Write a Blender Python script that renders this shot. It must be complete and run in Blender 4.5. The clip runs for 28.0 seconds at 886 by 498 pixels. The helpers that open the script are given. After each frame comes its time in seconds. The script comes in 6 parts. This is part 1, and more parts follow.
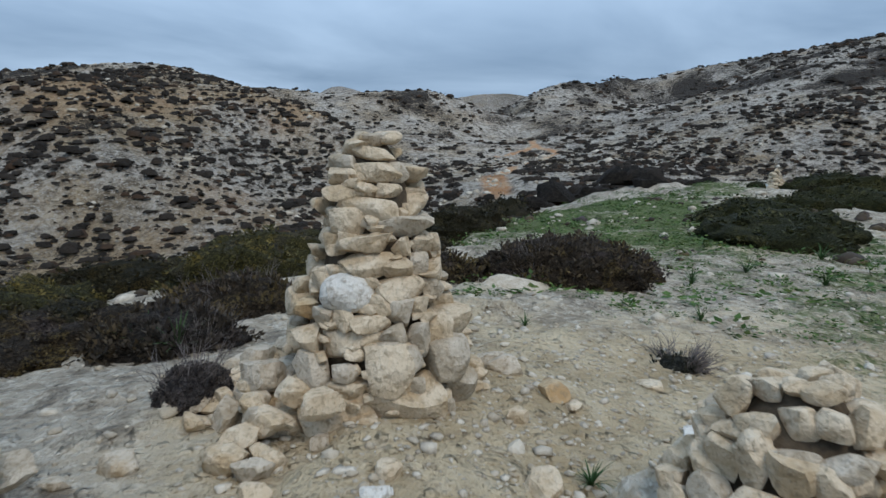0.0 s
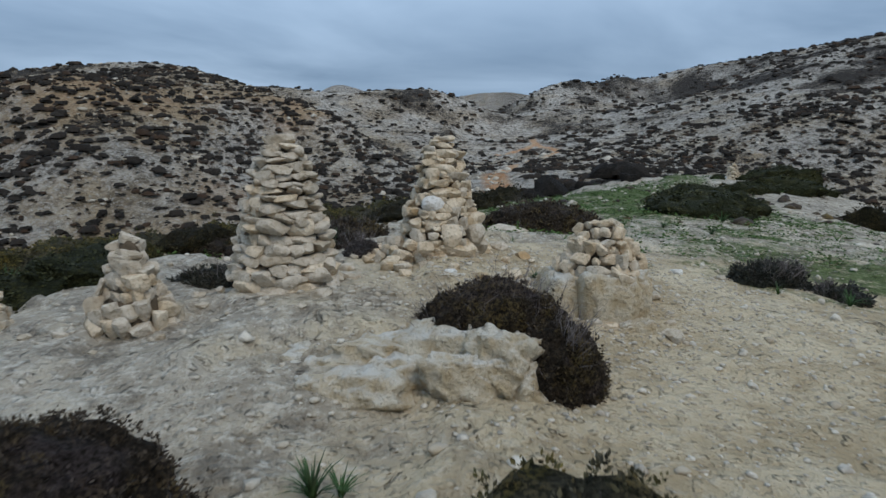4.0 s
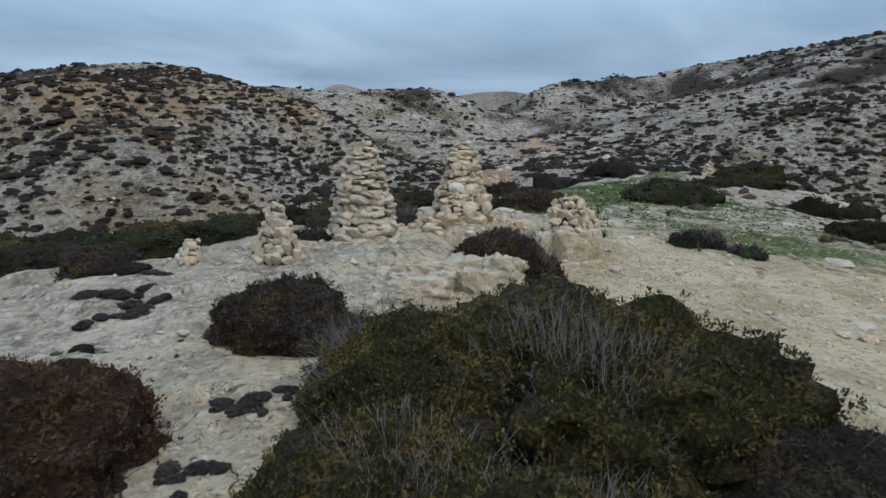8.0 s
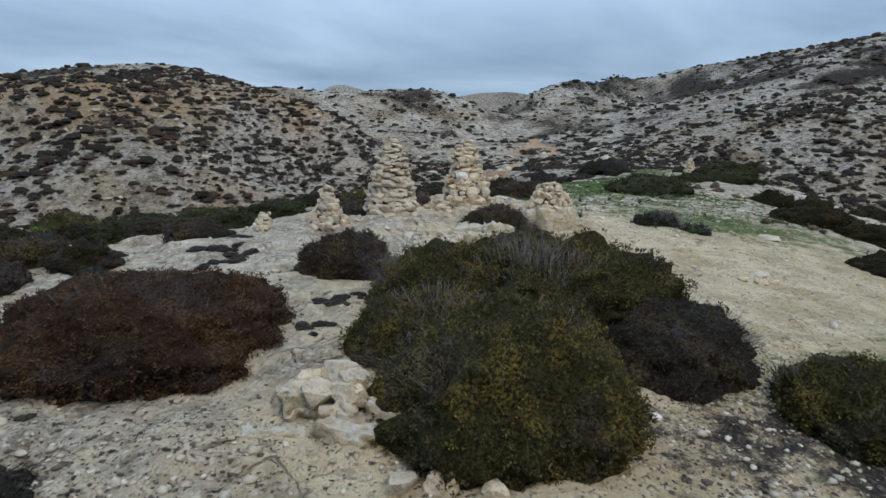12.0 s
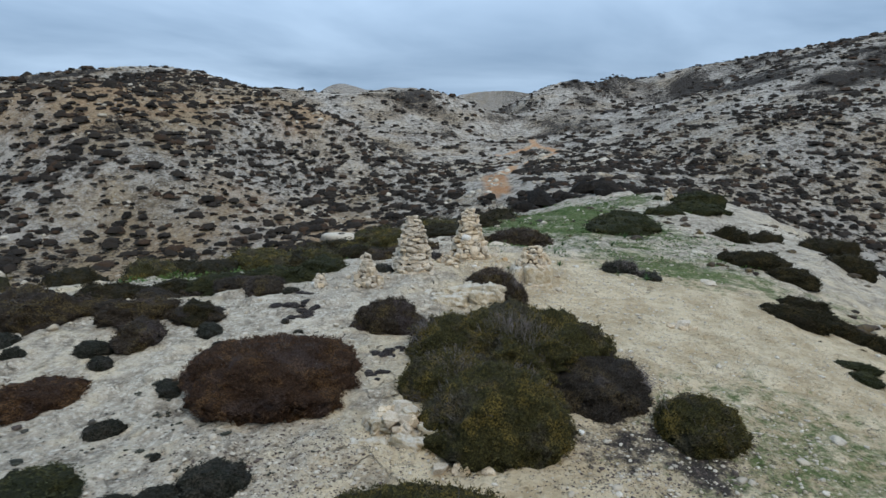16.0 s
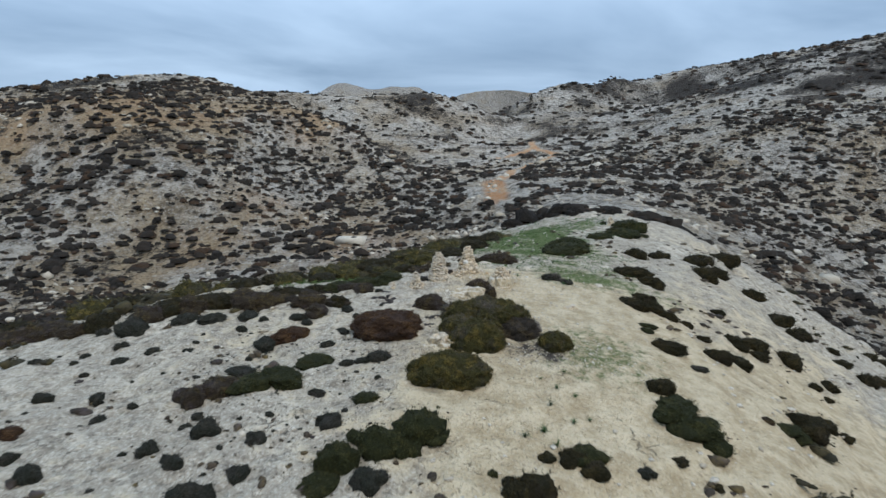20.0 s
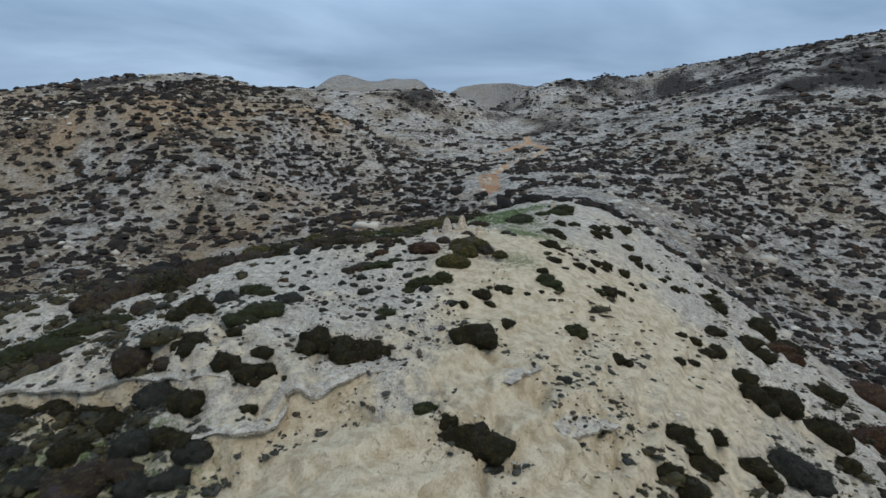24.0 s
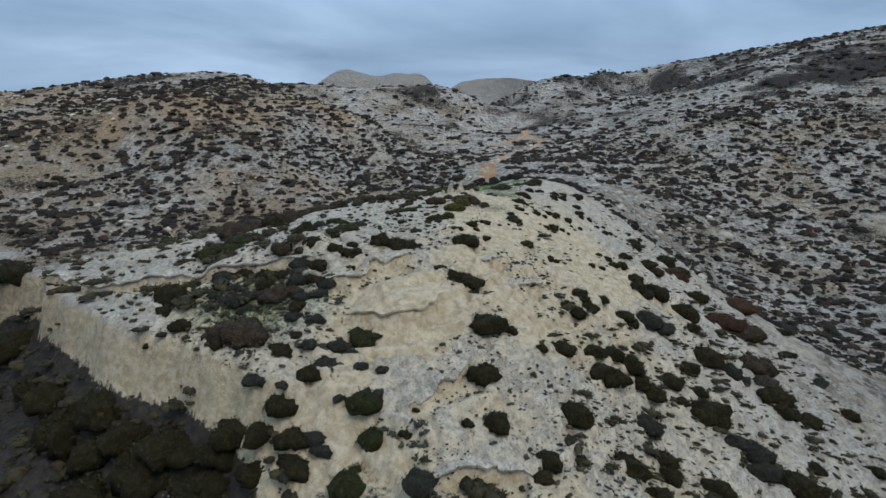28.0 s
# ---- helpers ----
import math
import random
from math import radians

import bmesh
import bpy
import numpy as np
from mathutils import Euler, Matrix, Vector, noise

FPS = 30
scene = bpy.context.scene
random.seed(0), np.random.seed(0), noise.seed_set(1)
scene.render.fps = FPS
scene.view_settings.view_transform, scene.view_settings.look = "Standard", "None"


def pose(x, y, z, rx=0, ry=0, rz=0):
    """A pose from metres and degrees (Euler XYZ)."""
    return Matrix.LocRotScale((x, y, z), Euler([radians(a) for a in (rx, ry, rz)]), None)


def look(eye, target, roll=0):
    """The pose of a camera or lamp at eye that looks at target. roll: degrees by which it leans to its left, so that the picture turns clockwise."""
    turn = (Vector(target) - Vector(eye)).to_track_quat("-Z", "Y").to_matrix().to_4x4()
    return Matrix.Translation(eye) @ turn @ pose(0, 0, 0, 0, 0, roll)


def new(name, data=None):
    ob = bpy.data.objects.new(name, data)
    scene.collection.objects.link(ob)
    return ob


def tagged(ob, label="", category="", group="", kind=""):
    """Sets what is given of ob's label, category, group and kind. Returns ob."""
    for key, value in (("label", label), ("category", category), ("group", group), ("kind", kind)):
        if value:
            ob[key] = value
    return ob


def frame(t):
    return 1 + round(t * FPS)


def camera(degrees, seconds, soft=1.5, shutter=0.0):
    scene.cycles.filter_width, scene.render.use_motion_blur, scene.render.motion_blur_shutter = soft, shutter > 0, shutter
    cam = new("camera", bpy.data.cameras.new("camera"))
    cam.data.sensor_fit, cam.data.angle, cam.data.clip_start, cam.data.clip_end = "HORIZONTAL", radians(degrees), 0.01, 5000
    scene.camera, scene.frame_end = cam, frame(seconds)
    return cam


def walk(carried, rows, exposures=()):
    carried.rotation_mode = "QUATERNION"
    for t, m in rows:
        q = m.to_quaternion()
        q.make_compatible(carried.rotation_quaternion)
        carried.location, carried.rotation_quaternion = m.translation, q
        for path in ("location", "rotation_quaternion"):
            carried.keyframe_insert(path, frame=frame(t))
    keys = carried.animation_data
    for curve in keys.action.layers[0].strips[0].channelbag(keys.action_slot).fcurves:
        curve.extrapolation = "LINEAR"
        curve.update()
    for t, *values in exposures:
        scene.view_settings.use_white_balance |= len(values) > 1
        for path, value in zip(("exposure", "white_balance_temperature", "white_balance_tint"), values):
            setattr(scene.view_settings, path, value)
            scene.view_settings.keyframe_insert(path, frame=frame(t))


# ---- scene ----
cam = camera(70.0, 28.0, soft=1.5, shutter=0.5)
# seconds; metres right, ahead and up of the first eye, along its own axes; degrees of yaw, pitch and roll
EYE, TILT = 1.61, -9.4
ROWS = [
    (0.0, 0.000, -0.000, 0.000, -0.022, -0.007, -0.028),
    (0.5, 0.003, -0.362, -0.072, -0.006, -0.003, -0.005),
    (1.0, -0.005, -0.871, -0.174, 0.005, -0.003, 0.023),
    (1.5, -0.049, -1.466, -0.279, 0.015, -0.028, 0.040),
    (2.0, -0.106, -2.113, -0.380, 0.025, -0.052, 0.034),
    (2.5, -0.176, -2.755, -0.493, 0.038, -0.079, 0.009),
    (3.0, -0.248, -3.385, -0.603, 0.046, -0.098, -0.026),
    (3.5, -0.318, -4.002, -0.692, 0.045, -0.111, -0.057),
    (5.5, -0.521, -6.039, -1.006, 0.066, -0.212, -0.071),
    (6.0, -0.583, -6.467, -1.072, 0.074, -0.211, -0.055),
    (6.5, -0.609, -6.867, -1.133, 0.083, -0.207, -0.030),
    (7.0, -0.665, -7.367, -1.189, 0.084, -0.212, 0.003),
    (7.5, -0.709, -7.772, -1.237, 0.081, -0.210, 0.037),
    (8.0, -0.736, -8.165, -1.300, 0.080, -0.206, 0.060),
    (8.5, -0.754, -8.537, -1.378, 0.088, -0.177, 0.058),
    (9.0, -0.792, -8.906, -1.453, 0.091, -0.155, 0.037),
    (9.5, -0.818, -9.268, -1.519, 0.101, -0.158, 0.009),
    (10.0, -0.846, -9.665, -1.580, 0.104, -0.164, -0.009),
    (10.5, -0.873, -10.051, -1.661, 0.100, -0.167, -0.017),
    (11.0, -0.888, -10.438, -1.723, 0.103, -0.169, -0.020),
    (11.5, -0.903, -10.825, -1.795, 0.103, -0.170, -0.023),
    (12.0, -0.915, -11.245, -1.864, 0.106, -0.160, -0.030),
    (12.5, -0.924, -11.653, -1.928, 0.097, -0.163, -0.038),
    (14.5, -0.977, -13.334, -1.536, 0.124, -0.332, 0.004),
    (15.0, -1.019, -13.894, -1.176, 0.114, -0.336, 0.028),
    (15.5, -1.084, -14.591, -0.797, 0.105, -0.339, 0.046),
    (16.0, -1.164, -15.477, -0.454, 0.109, -0.335, 0.050),
    (16.5, -1.258, -16.605, -0.131, 0.112, -0.352, 0.052),
    (17.0, -1.336, -17.957, 0.152, 0.119, -0.373, 0.054),
    (17.5, -1.417, -19.481, 0.374, 0.141, -0.409, 0.063),
    (18.0, -1.488, -21.190, 0.587, 0.180, -0.417, 0.087),
    (18.5, -1.545, -23.272, 0.746, 0.209, -0.404, 0.114),
    (19.0, -1.602, -25.773, 0.811, 0.214, -0.414, 0.136),
    (19.5, -1.625, -28.642, 0.843, 0.223, -0.460, 0.153),
    (20.0, -1.645, -31.891, 0.821, 0.232, -0.527, 0.166),
    (20.5, -1.681, -35.407, 0.738, 0.233, -0.608, 0.185),
    (21.0, -1.707, -39.166, 0.634, 0.251, -0.686, 0.205),
    (21.5, -1.716, -42.789, 0.487, 0.265, -0.784, 0.213),
    (23.5, -2.346, -60.959, -0.950, 0.085, -1.188, -0.071),
    (24.0, -2.328, -65.024, -1.426, 0.106, -1.301, -0.097),
    (24.5, -2.324, -69.275, -1.895, 0.162, -1.369, -0.108),
    (25.0, -2.304, -73.598, -2.451, 0.198, -1.462, -0.104),
    (25.5, -2.337, -77.795, -3.056, 0.220, -1.520, -0.088),
    (26.0, -2.402, -82.078, -3.758, 0.236, -1.572, -0.075),
    (26.5, -2.467, -86.362, -4.529, 0.243, -1.635, -0.072),
    (27.0, -2.545, -90.705, -5.303, 0.260, -1.682, -0.066),
    (27.5, -2.616, -94.991, -6.076, 0.285, -1.728, -0.066),
    (28.0, -2.690, -99.330, -6.870, 0.309, -1.825, -0.075),
]
walk(cam, [(t, pose(0, 0, EYE, TILT, 0, 0) @ pose(x, y, z, 90 + pitch, roll, yaw)) for t, x, y, z, yaw, pitch, roll in ROWS],
     exposures=[(0, -0.03, 6500, 10), (3, -0.13, 6500, 10), (6, -0.3, 6480, 10), (8, -0.04, 6650, 10), (10, 0.02, 6650, 10), (12, 0.06, 6650, 10), (17, 0.17, 6580, 10), (21, 0.2, 6530, 10), (24, -0.1, 6400, 10), (26, -0.15, 6370, 10), (28, -0.07, 6350, 10)])
# ---------------------------------------------------------------- sky and light
SUN_HEIGHT, SUN_SIDE = 52.0, 150.0   # degrees above the horizon; degrees clockwise from straight ahead
world = bpy.data.worlds.new("overcast_sky")
scene.world = world
world.use_nodes = True
wn, wl = world.node_tree.nodes, world.node_tree.links
wn.clear()


def wnode(kind, **values):
    n = wn.new(kind)
    for k, v in values.items():
        n.inputs[k].default_value = v
    return n


w_out, w_bg = wn.new("ShaderNodeOutputWorld"), wnode("ShaderNodeBackground", Strength=1.0)
sky = wn.new("ShaderNodeTexSky")
sky.sky_type, sky.sun_disc = "NISHITA", False
sky.sun_elevation, sky.sun_rotation = radians(SUN_HEIGHT), radians(SUN_SIDE)
sky.air_density, sky.dust_density, sky.ozone_density = 1.2, 2.0, 1.5
coord, split = wn.new("ShaderNodeTexCoord"), wn.new("ShaderNodeSeparateXYZ")
wl.new(coord.outputs["Generated"], split.inputs[0])
# cloud layer: directions laid onto a flat deck overhead
lift = wn.new("ShaderNodeMath")
lift.operation, lift.inputs[1].default_value = "ADD", 0.16
wl.new(split.outputs["Z"], lift.inputs[0])
deck = wn.new("ShaderNodeVectorMath")
deck.operation = "DIVIDE"
both = wn.new("ShaderNodeCombineXYZ")
for k in range(3):
    wl.new(lift.outputs[0], both.inputs[k])
wl.new(coord.outputs["Generated"], deck.inputs[0])
wl.new(both.outputs[0], deck.inputs[1])
cloud = wnode("ShaderNodeTexNoise", Scale=0.62, Detail=5.0, Roughness=0.5, Distortion=0.5)
wl.new(deck.outputs[0], cloud.inputs["Vector"])
tone = wn.new("ShaderNodeValToRGB")
tone.color_ramp.elements[0].position, tone.color_ramp.elements[0].color = 0.3, (0.228, 0.352, 0.53, 1)
tone.color_ramp.elements[1].position, tone.color_ramp.elements[1].color = 0.68, (0.505, 0.69, 0.93, 1)
wl.new(cloud.outputs["Fac"], tone.inputs["Fac"])
# the overcast grows brighter towards the zenith
up = wn.new("ShaderNodeMapRange")
up.inputs["From Min"].default_value, up.inputs["From Max"].default_value = 0.1, 0.75
up.inputs["To Min"].default_value, up.inputs["To Max"].default_value = 1.0, 1.85
wl.new(split.outputs["Z"], up.inputs["Value"])
bright = wn.new("ShaderNodeVectorMath")
bright.operation = "SCALE"
wl.new(tone.outputs["Color"], bright.inputs[0])
wl.new(up.outputs["Result"], bright.inputs["Scale"])
blue = wn.new("ShaderNodeVectorMath")
blue.operation, blue.inputs["Scale"].default_value = "SCALE", 0.06
wl.new(sky.outputs["Color"], blue.inputs[0])
mix = wn.new("ShaderNodeMix")
mix.data_type, mix.inputs[0].default_value = "RGBA", 0.88
wl.new(blue.outputs[0], mix.inputs[6])
wl.new(bright.outputs[0], mix.inputs[7])
wl.new(mix.outputs[2], w_bg.inputs["Color"])
wl.new(w_bg.outputs[0], w_out.inputs["Surface"])

sun = new("sun", bpy.data.lights.new("sun", "SUN"))
sun.data.energy, sun.data.angle, sun.data.color = 1.35, radians(25), (1.0, 0.905, 0.765)
reach = math.cos(radians(SUN_HEIGHT))
sun.matrix_world = look((40 * reach * math.sin(radians(SUN_SIDE)), 40 * reach * math.cos(radians(SUN_SIDE)), 40 * math.sin(radians(SUN_HEIGHT))), (0, 0, 0))
# ---------------------------------------------------------------- materials


class Nodes:
    """A short hand for node materials."""

    def __init__(self, name, rough=0.9, spec=0.25):
        self.mat = bpy.data.materials.new(name)
        self.mat.use_nodes = True
        self.n, self.l = self.mat.node_tree.nodes, self.mat.node_tree.links
        self.bsdf = self.n["Principled BSDF"]
        self.bsdf.inputs["Roughness"].default_value, self.bsdf.inputs["Specular IOR Level"].default_value = rough, spec
        self.place = self.n.new("ShaderNodeNewGeometry").outputs["Position"]

    def put(self, value, socket):
        if isinstance(value, bpy.types.NodeSocket):
            self.l.new(value, socket)
        elif isinstance(value, tuple):
            socket.default_value = (*value, 1) if len(value) == 3 and socket.type == "RGBA" else value
        else:
            socket.default_value = value

    def own(self):
        """Coordinates on the object itself."""
        return self.n.new("ShaderNodeTexCoord").outputs["Object"]

    def noise(self, scale, detail=4.0, rough=0.55, where=None, distort=0.0):
        t = self.n.new("ShaderNodeTexNoise")
        self.l.new(where or self.place, t.inputs["Vector"])
        t.inputs["Scale"].default_value, t.inputs["Detail"].default_value, t.inputs["Roughness"].default_value, t.inputs["Distortion"].default_value = scale, detail, rough, distort
        return t.outputs["Fac"]

    def cells(self, scale, feature="F1", where=None):
        t = self.n.new("ShaderNodeTexVoronoi")
        t.feature = feature
        self.l.new(where or self.place, t.inputs["Vector"])
        t.inputs["Scale"].default_value = scale
        return t.outputs["Distance"]

    def span(self, value, a, b, lo=0.0, hi=1.0):
        m = self.n.new("ShaderNodeMapRange")
        m.interpolation_type = "SMOOTHSTEP"
        self.put(value, m.inputs["Value"])
        for k, v in (("From Min", a), ("From Max", b), ("To Min", lo), ("To Max", hi)):
            self.put(v, m.inputs[k])
        return m.outputs["Result"]

    def math(self, op, a, b):
        m = self.n.new("ShaderNodeMath")
        m.operation = op
        self.put(a, m.inputs[0])
        self.put(b, m.inputs[1])
        return m.outputs[0]

    def blend(self, f, a, b, how="MIX"):
        m = self.n.new("ShaderNodeMix")
        m.data_type, m.blend_type = "RGBA", how
        for v, k in ((f, 0), (a, 6), (b, 7)):
            self.put(v, m.inputs[k])
        return m.outputs[2]

    def bump(self, value, strength, distance, under=None):
        b = self.n.new("ShaderNodeBump")
        self.put(strength, b.inputs["Strength"])
        b.inputs["Distance"].default_value = distance
        self.l.new(value, b.inputs["Height"])
        if under:
            self.l.new(under, b.inputs["Normal"])
        return b.outputs["Normal"]

    def done(self, colour, normal=None, rough=None):
        self.put(colour, self.bsdf.inputs["Base Color"])
        if normal:
            self.l.new(normal, self.bsdf.inputs["Normal"])
        if rough is not None:
            self.put(rough, self.bsdf.inputs["Roughness"])
        return self.mat


def ground_material():
    m = Nodes("limestone_ground", 0.95, 0.15)
    cover = m.n.new("ShaderNodeAttribute")
    cover.attribute_name = "cover"
    parts = m.n.new("ShaderNodeSeparateColor")
    m.l.new(cover.outputs["Color"], parts.inputs[0])
    soil, grass, scrub = parts.outputs
    old = m.n.new("ShaderNodeAttribute")
    old.attribute_name = "weather"
    old = old.outputs["Fac"]
    fine, mid, broad = m.noise(9.0, 7, 0.7), m.noise(1.1, 6, 0.65), m.noise(0.12, 4, 0.6)
    rock = m.blend(m.span(mid, 0.34, 0.64), (0.29, 0.24, 0.175), (0.61, 0.54, 0.43))
    rock = m.blend(m.span(m.noise(0.28, 7, 0.72), 0.42, 0.57, 0.0, 0.75), rock, (0.33, 0.285, 0.222))
    rock = m.blend(m.span(fine, 0.46, 0.66, 0.0, 0.65), rock, (0.73, 0.67, 0.56))
    rock = m.blend(m.span(m.noise(2.6, 7, 0.75), 0.50, 0.62, 0.0, 0.8), rock, (0.165, 0.138, 0.105))
    # on the hills the beds show as broken grey crags along the slope, with dark joints
    level = m.n.new("ShaderNodeVectorMath")
    level.operation, level.inputs[1].default_value = "MULTIPLY", (0.07, 0.07, 0.26)
    m.l.new(m.place, level.inputs[0])
    beds = m.noise(1.0, 7, 0.72, level.outputs[0], 0.6)
    crag = m.math("ADD", m.math("MULTIPLY", beds, 0.35), m.math("MULTIPLY", m.noise(0.33, 8, 0.78, None, 0.4), 0.65))
    ledge = m.blend(m.span(crag, 0.43, 0.56), (0.105, 0.086, 0.066), (0.55, 0.49, 0.41))
    ledge = m.blend(m.span(m.noise(0.021, 4, 0.6), 0.47, 0.64), ledge, m.blend(m.span(crag, 0.42, 0.6), (0.15, 0.112, 0.072), (0.54, 0.44, 0.315)))
    ledge = m.blend(m.span(m.cells(0.55), 0.0, 0.42, 0.55, 0.0), ledge, (0.52, 0.49, 0.45))
    ledge = m.blend(m.span(m.noise(0.75, 6, 0.8), 0.53, 0.61, 0.0, 0.8), ledge, (0.66, 0.61, 0.53))
    rock = m.blend(m.math("MULTIPLY", old, 0.95), rock, ledge)
    earth = m.blend(m.span(mid, 0.34, 0.66), (0.40, 0.305, 0.18), (0.61, 0.50, 0.335))
    earth = m.blend(m.span(fine, 0.48, 0.7, 0.0, 0.6), earth, (0.64, 0.555, 0.42))
    earth = m.blend(m.span(m.noise(18.0, 5, 0.7), 0.56, 0.7, 0.0, 0.5), earth, (0.25, 0.20, 0.14))
    earth = m.blend(old, earth, m.blend(m.span(m.noise(0.9, 6, 0.72), 0.35, 0.65), (0.22, 0.155, 0.09), (0.50, 0.385, 0.245)))
    base = m.blend(m.span(m.math("ADD", soil, m.math("SUBTRACT", m.math("MULTIPLY", mid, 1.2), 0.6)), 0.3, 0.75), rock, earth)
    base = m.blend(m.math("MULTIPLY", m.span(m.noise(6.5, 8, 0.78), 0.53, 0.66, 0.0, 0.6), m.math("SUBTRACT", 1.0, m.math("MULTIPLY", old, 0.7))), base, (0.20, 0.158, 0.112))
    # cracks between the slabs, filled with dark litter
    wave = m.n.new("ShaderNodeVectorMath")
    wave.operation = "MULTIPLY_ADD"
    swirl = m.n.new("ShaderNodeTexNoise")
    swirl.inputs["Scale"].default_value, swirl.inputs["Detail"].default_value = 1.4, 4.0
    m.l.new(m.place, swirl.inputs["Vector"])
    m.l.new(swirl.outputs["Color"], wave.inputs[0])
    wave.inputs[1].default_value = (0.9, 0.9, 0.9)
    m.l.new(m.place, wave.inputs[2])
    gaps = m.cells(0.95, "DISTANCE_TO_EDGE", wave.outputs[0])
    crack = m.math("MULTIPLY", m.span(gaps, 0.0, 0.03, 1.0, 0.0), m.span(m.noise(0.5, 4, 0.7), 0.56, 0.66))
    base = m.blend(m.math("MULTIPLY", crack, 0.45), base, (0.12, 0.10, 0.075))
    base = m.blend(m.math("MULTIPLY", cover.outputs["Alpha"], m.span(mid, 0.25, 0.55, 0.45, 1.0)), base, m.blend(m.span(broad, 0.4, 0.62), (0.52, 0.26, 0.12), (0.58, 0.38, 0.22)))
    tufts = m.math("ADD", grass, m.math("SUBTRACT", m.math("ADD", m.noise(2.3, 5, 0.7), m.math("MULTIPLY", m.noise(14.0, 4, 0.7), 0.5)), 0.78))
    base = m.blend(m.span(tufts, 0.32, 0.62), base, m.blend(m.span(fine, 0.35, 0.7), (0.065, 0.088, 0.028), (0.165, 0.190, 0.078)))
    litter = m.math("ADD", scrub, m.math("SUBTRACT", m.math("ADD", m.math("ADD", m.math("MULTIPLY", m.noise(0.4, 6, 0.75), 0.6), m.math("MULTIPLY", beds, 0.4)), m.math("MULTIPLY", m.noise(1.7, 6, 0.8), 0.7)), 0.87))
    base = m.blend(m.span(litter, 0.41, 0.53), base, m.blend(m.span(mid, 0.3, 0.7), (0.028, 0.024, 0.020), (0.065, 0.053, 0.042)))
    stones = m.span(m.cells(11.0), 0.1, 0.5, 1.0, 0.0)
    n = m.bump(m.math("ADD", m.math("MULTIPLY", fine, 0.8), m.math("MULTIPLY", stones, 0.4)), 1.0, 0.09)
    n = m.bump(m.math("SUBTRACT", mid, m.math("MULTIPLY", crack, 0.5)), 0.8, 0.3, n)
    n = m.bump(m.noise(0.6, 7, 0.75), m.math("MULTIPLY", old, 1.0), 2.0, n)
    return m.done(base, n)


def stone_material(name, dark, light, pale):
    m = Nodes(name, 0.92, 0.2)
    own = m.own()
    info = m.n.new("ShaderNodeObjectInfo")
    tint = m.blend(info.outputs["Random"], dark, light)
    fine, mid = m.noise(30.0, 6, 0.65), m.noise(7.0, 5, 0.6)
    c = m.blend(m.span(mid, 0.35, 0.7), tint, pale)
    c = m.blend(m.span(fine, 0.5, 0.66, 0.0, 0.6), c, (0.27, 0.205, 0.13))
    c = m.blend(m.span(m.noise(3.0, 4, 0.7), 0.58, 0.72, 0.0, 0.5), c, (0.42, 0.30, 0.17))
    n = m.bump(fine, 0.9, 0.02)
    n = m.bump(mid, 0.8, 0.08, n)
    return m.done(c, n)


def shaded_inner_material(name, a, b, c, bare):
    """The close-packed inner leaves of a cushion shrub, darkened so its gaps carry painted shade."""
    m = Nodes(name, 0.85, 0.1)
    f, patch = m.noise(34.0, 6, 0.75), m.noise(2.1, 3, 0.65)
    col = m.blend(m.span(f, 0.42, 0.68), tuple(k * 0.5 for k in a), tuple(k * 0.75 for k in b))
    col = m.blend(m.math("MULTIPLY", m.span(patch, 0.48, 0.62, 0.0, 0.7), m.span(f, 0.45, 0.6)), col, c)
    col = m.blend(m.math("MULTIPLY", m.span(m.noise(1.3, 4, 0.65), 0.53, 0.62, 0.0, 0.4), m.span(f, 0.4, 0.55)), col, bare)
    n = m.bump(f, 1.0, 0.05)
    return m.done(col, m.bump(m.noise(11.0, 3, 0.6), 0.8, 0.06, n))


INNER = {}


def leaf_material(name, a, b, c, bare=(0.06, 0.054, 0.053)):
    m = Nodes(name, 0.7, 0.2)
    isle = m.n.new("ShaderNodeNewGeometry").outputs["Random Per Island"]
    info = m.n.new("ShaderNodeObjectInfo").outputs["Random"]
    patch = m.noise(2.1, 3, 0.65)
    col = m.blend(isle, a, b)
    col = m.blend(m.math("MULTIPLY", m.span(patch, 0.42, 0.66, 0.0, 0.9), m.span(isle, 0.2, 0.7)), col, c)
    # darker patches paint the shade between leaf clumps
    col = m.blend(m.span(m.noise(6.5, 4, 0.65), 0.48, 0.62, 0.0, 0.6), col, tuple(k * 0.9 for k in a))
    col = m.blend(m.span(m.noise(1.3, 4, 0.65), 0.53, 0.62, 0.0, 0.4), col, bare)
    col = m.blend(m.math("MULTIPLY", info, 0.2), col, a)
    INNER[name] = shaded_inner_material(name + "_inner", a, b, c, bare)
    return m.done(col)


def plain_material(name, a, b, scale, rough=0.9, relief=0.02):
    m = Nodes(name, rough, 0.2)
    f = m.noise(scale, 5, 0.65)
    return m.done(m.blend(m.span(f, 0.3, 0.7), a, b), m.bump(f, 0.6, relief))


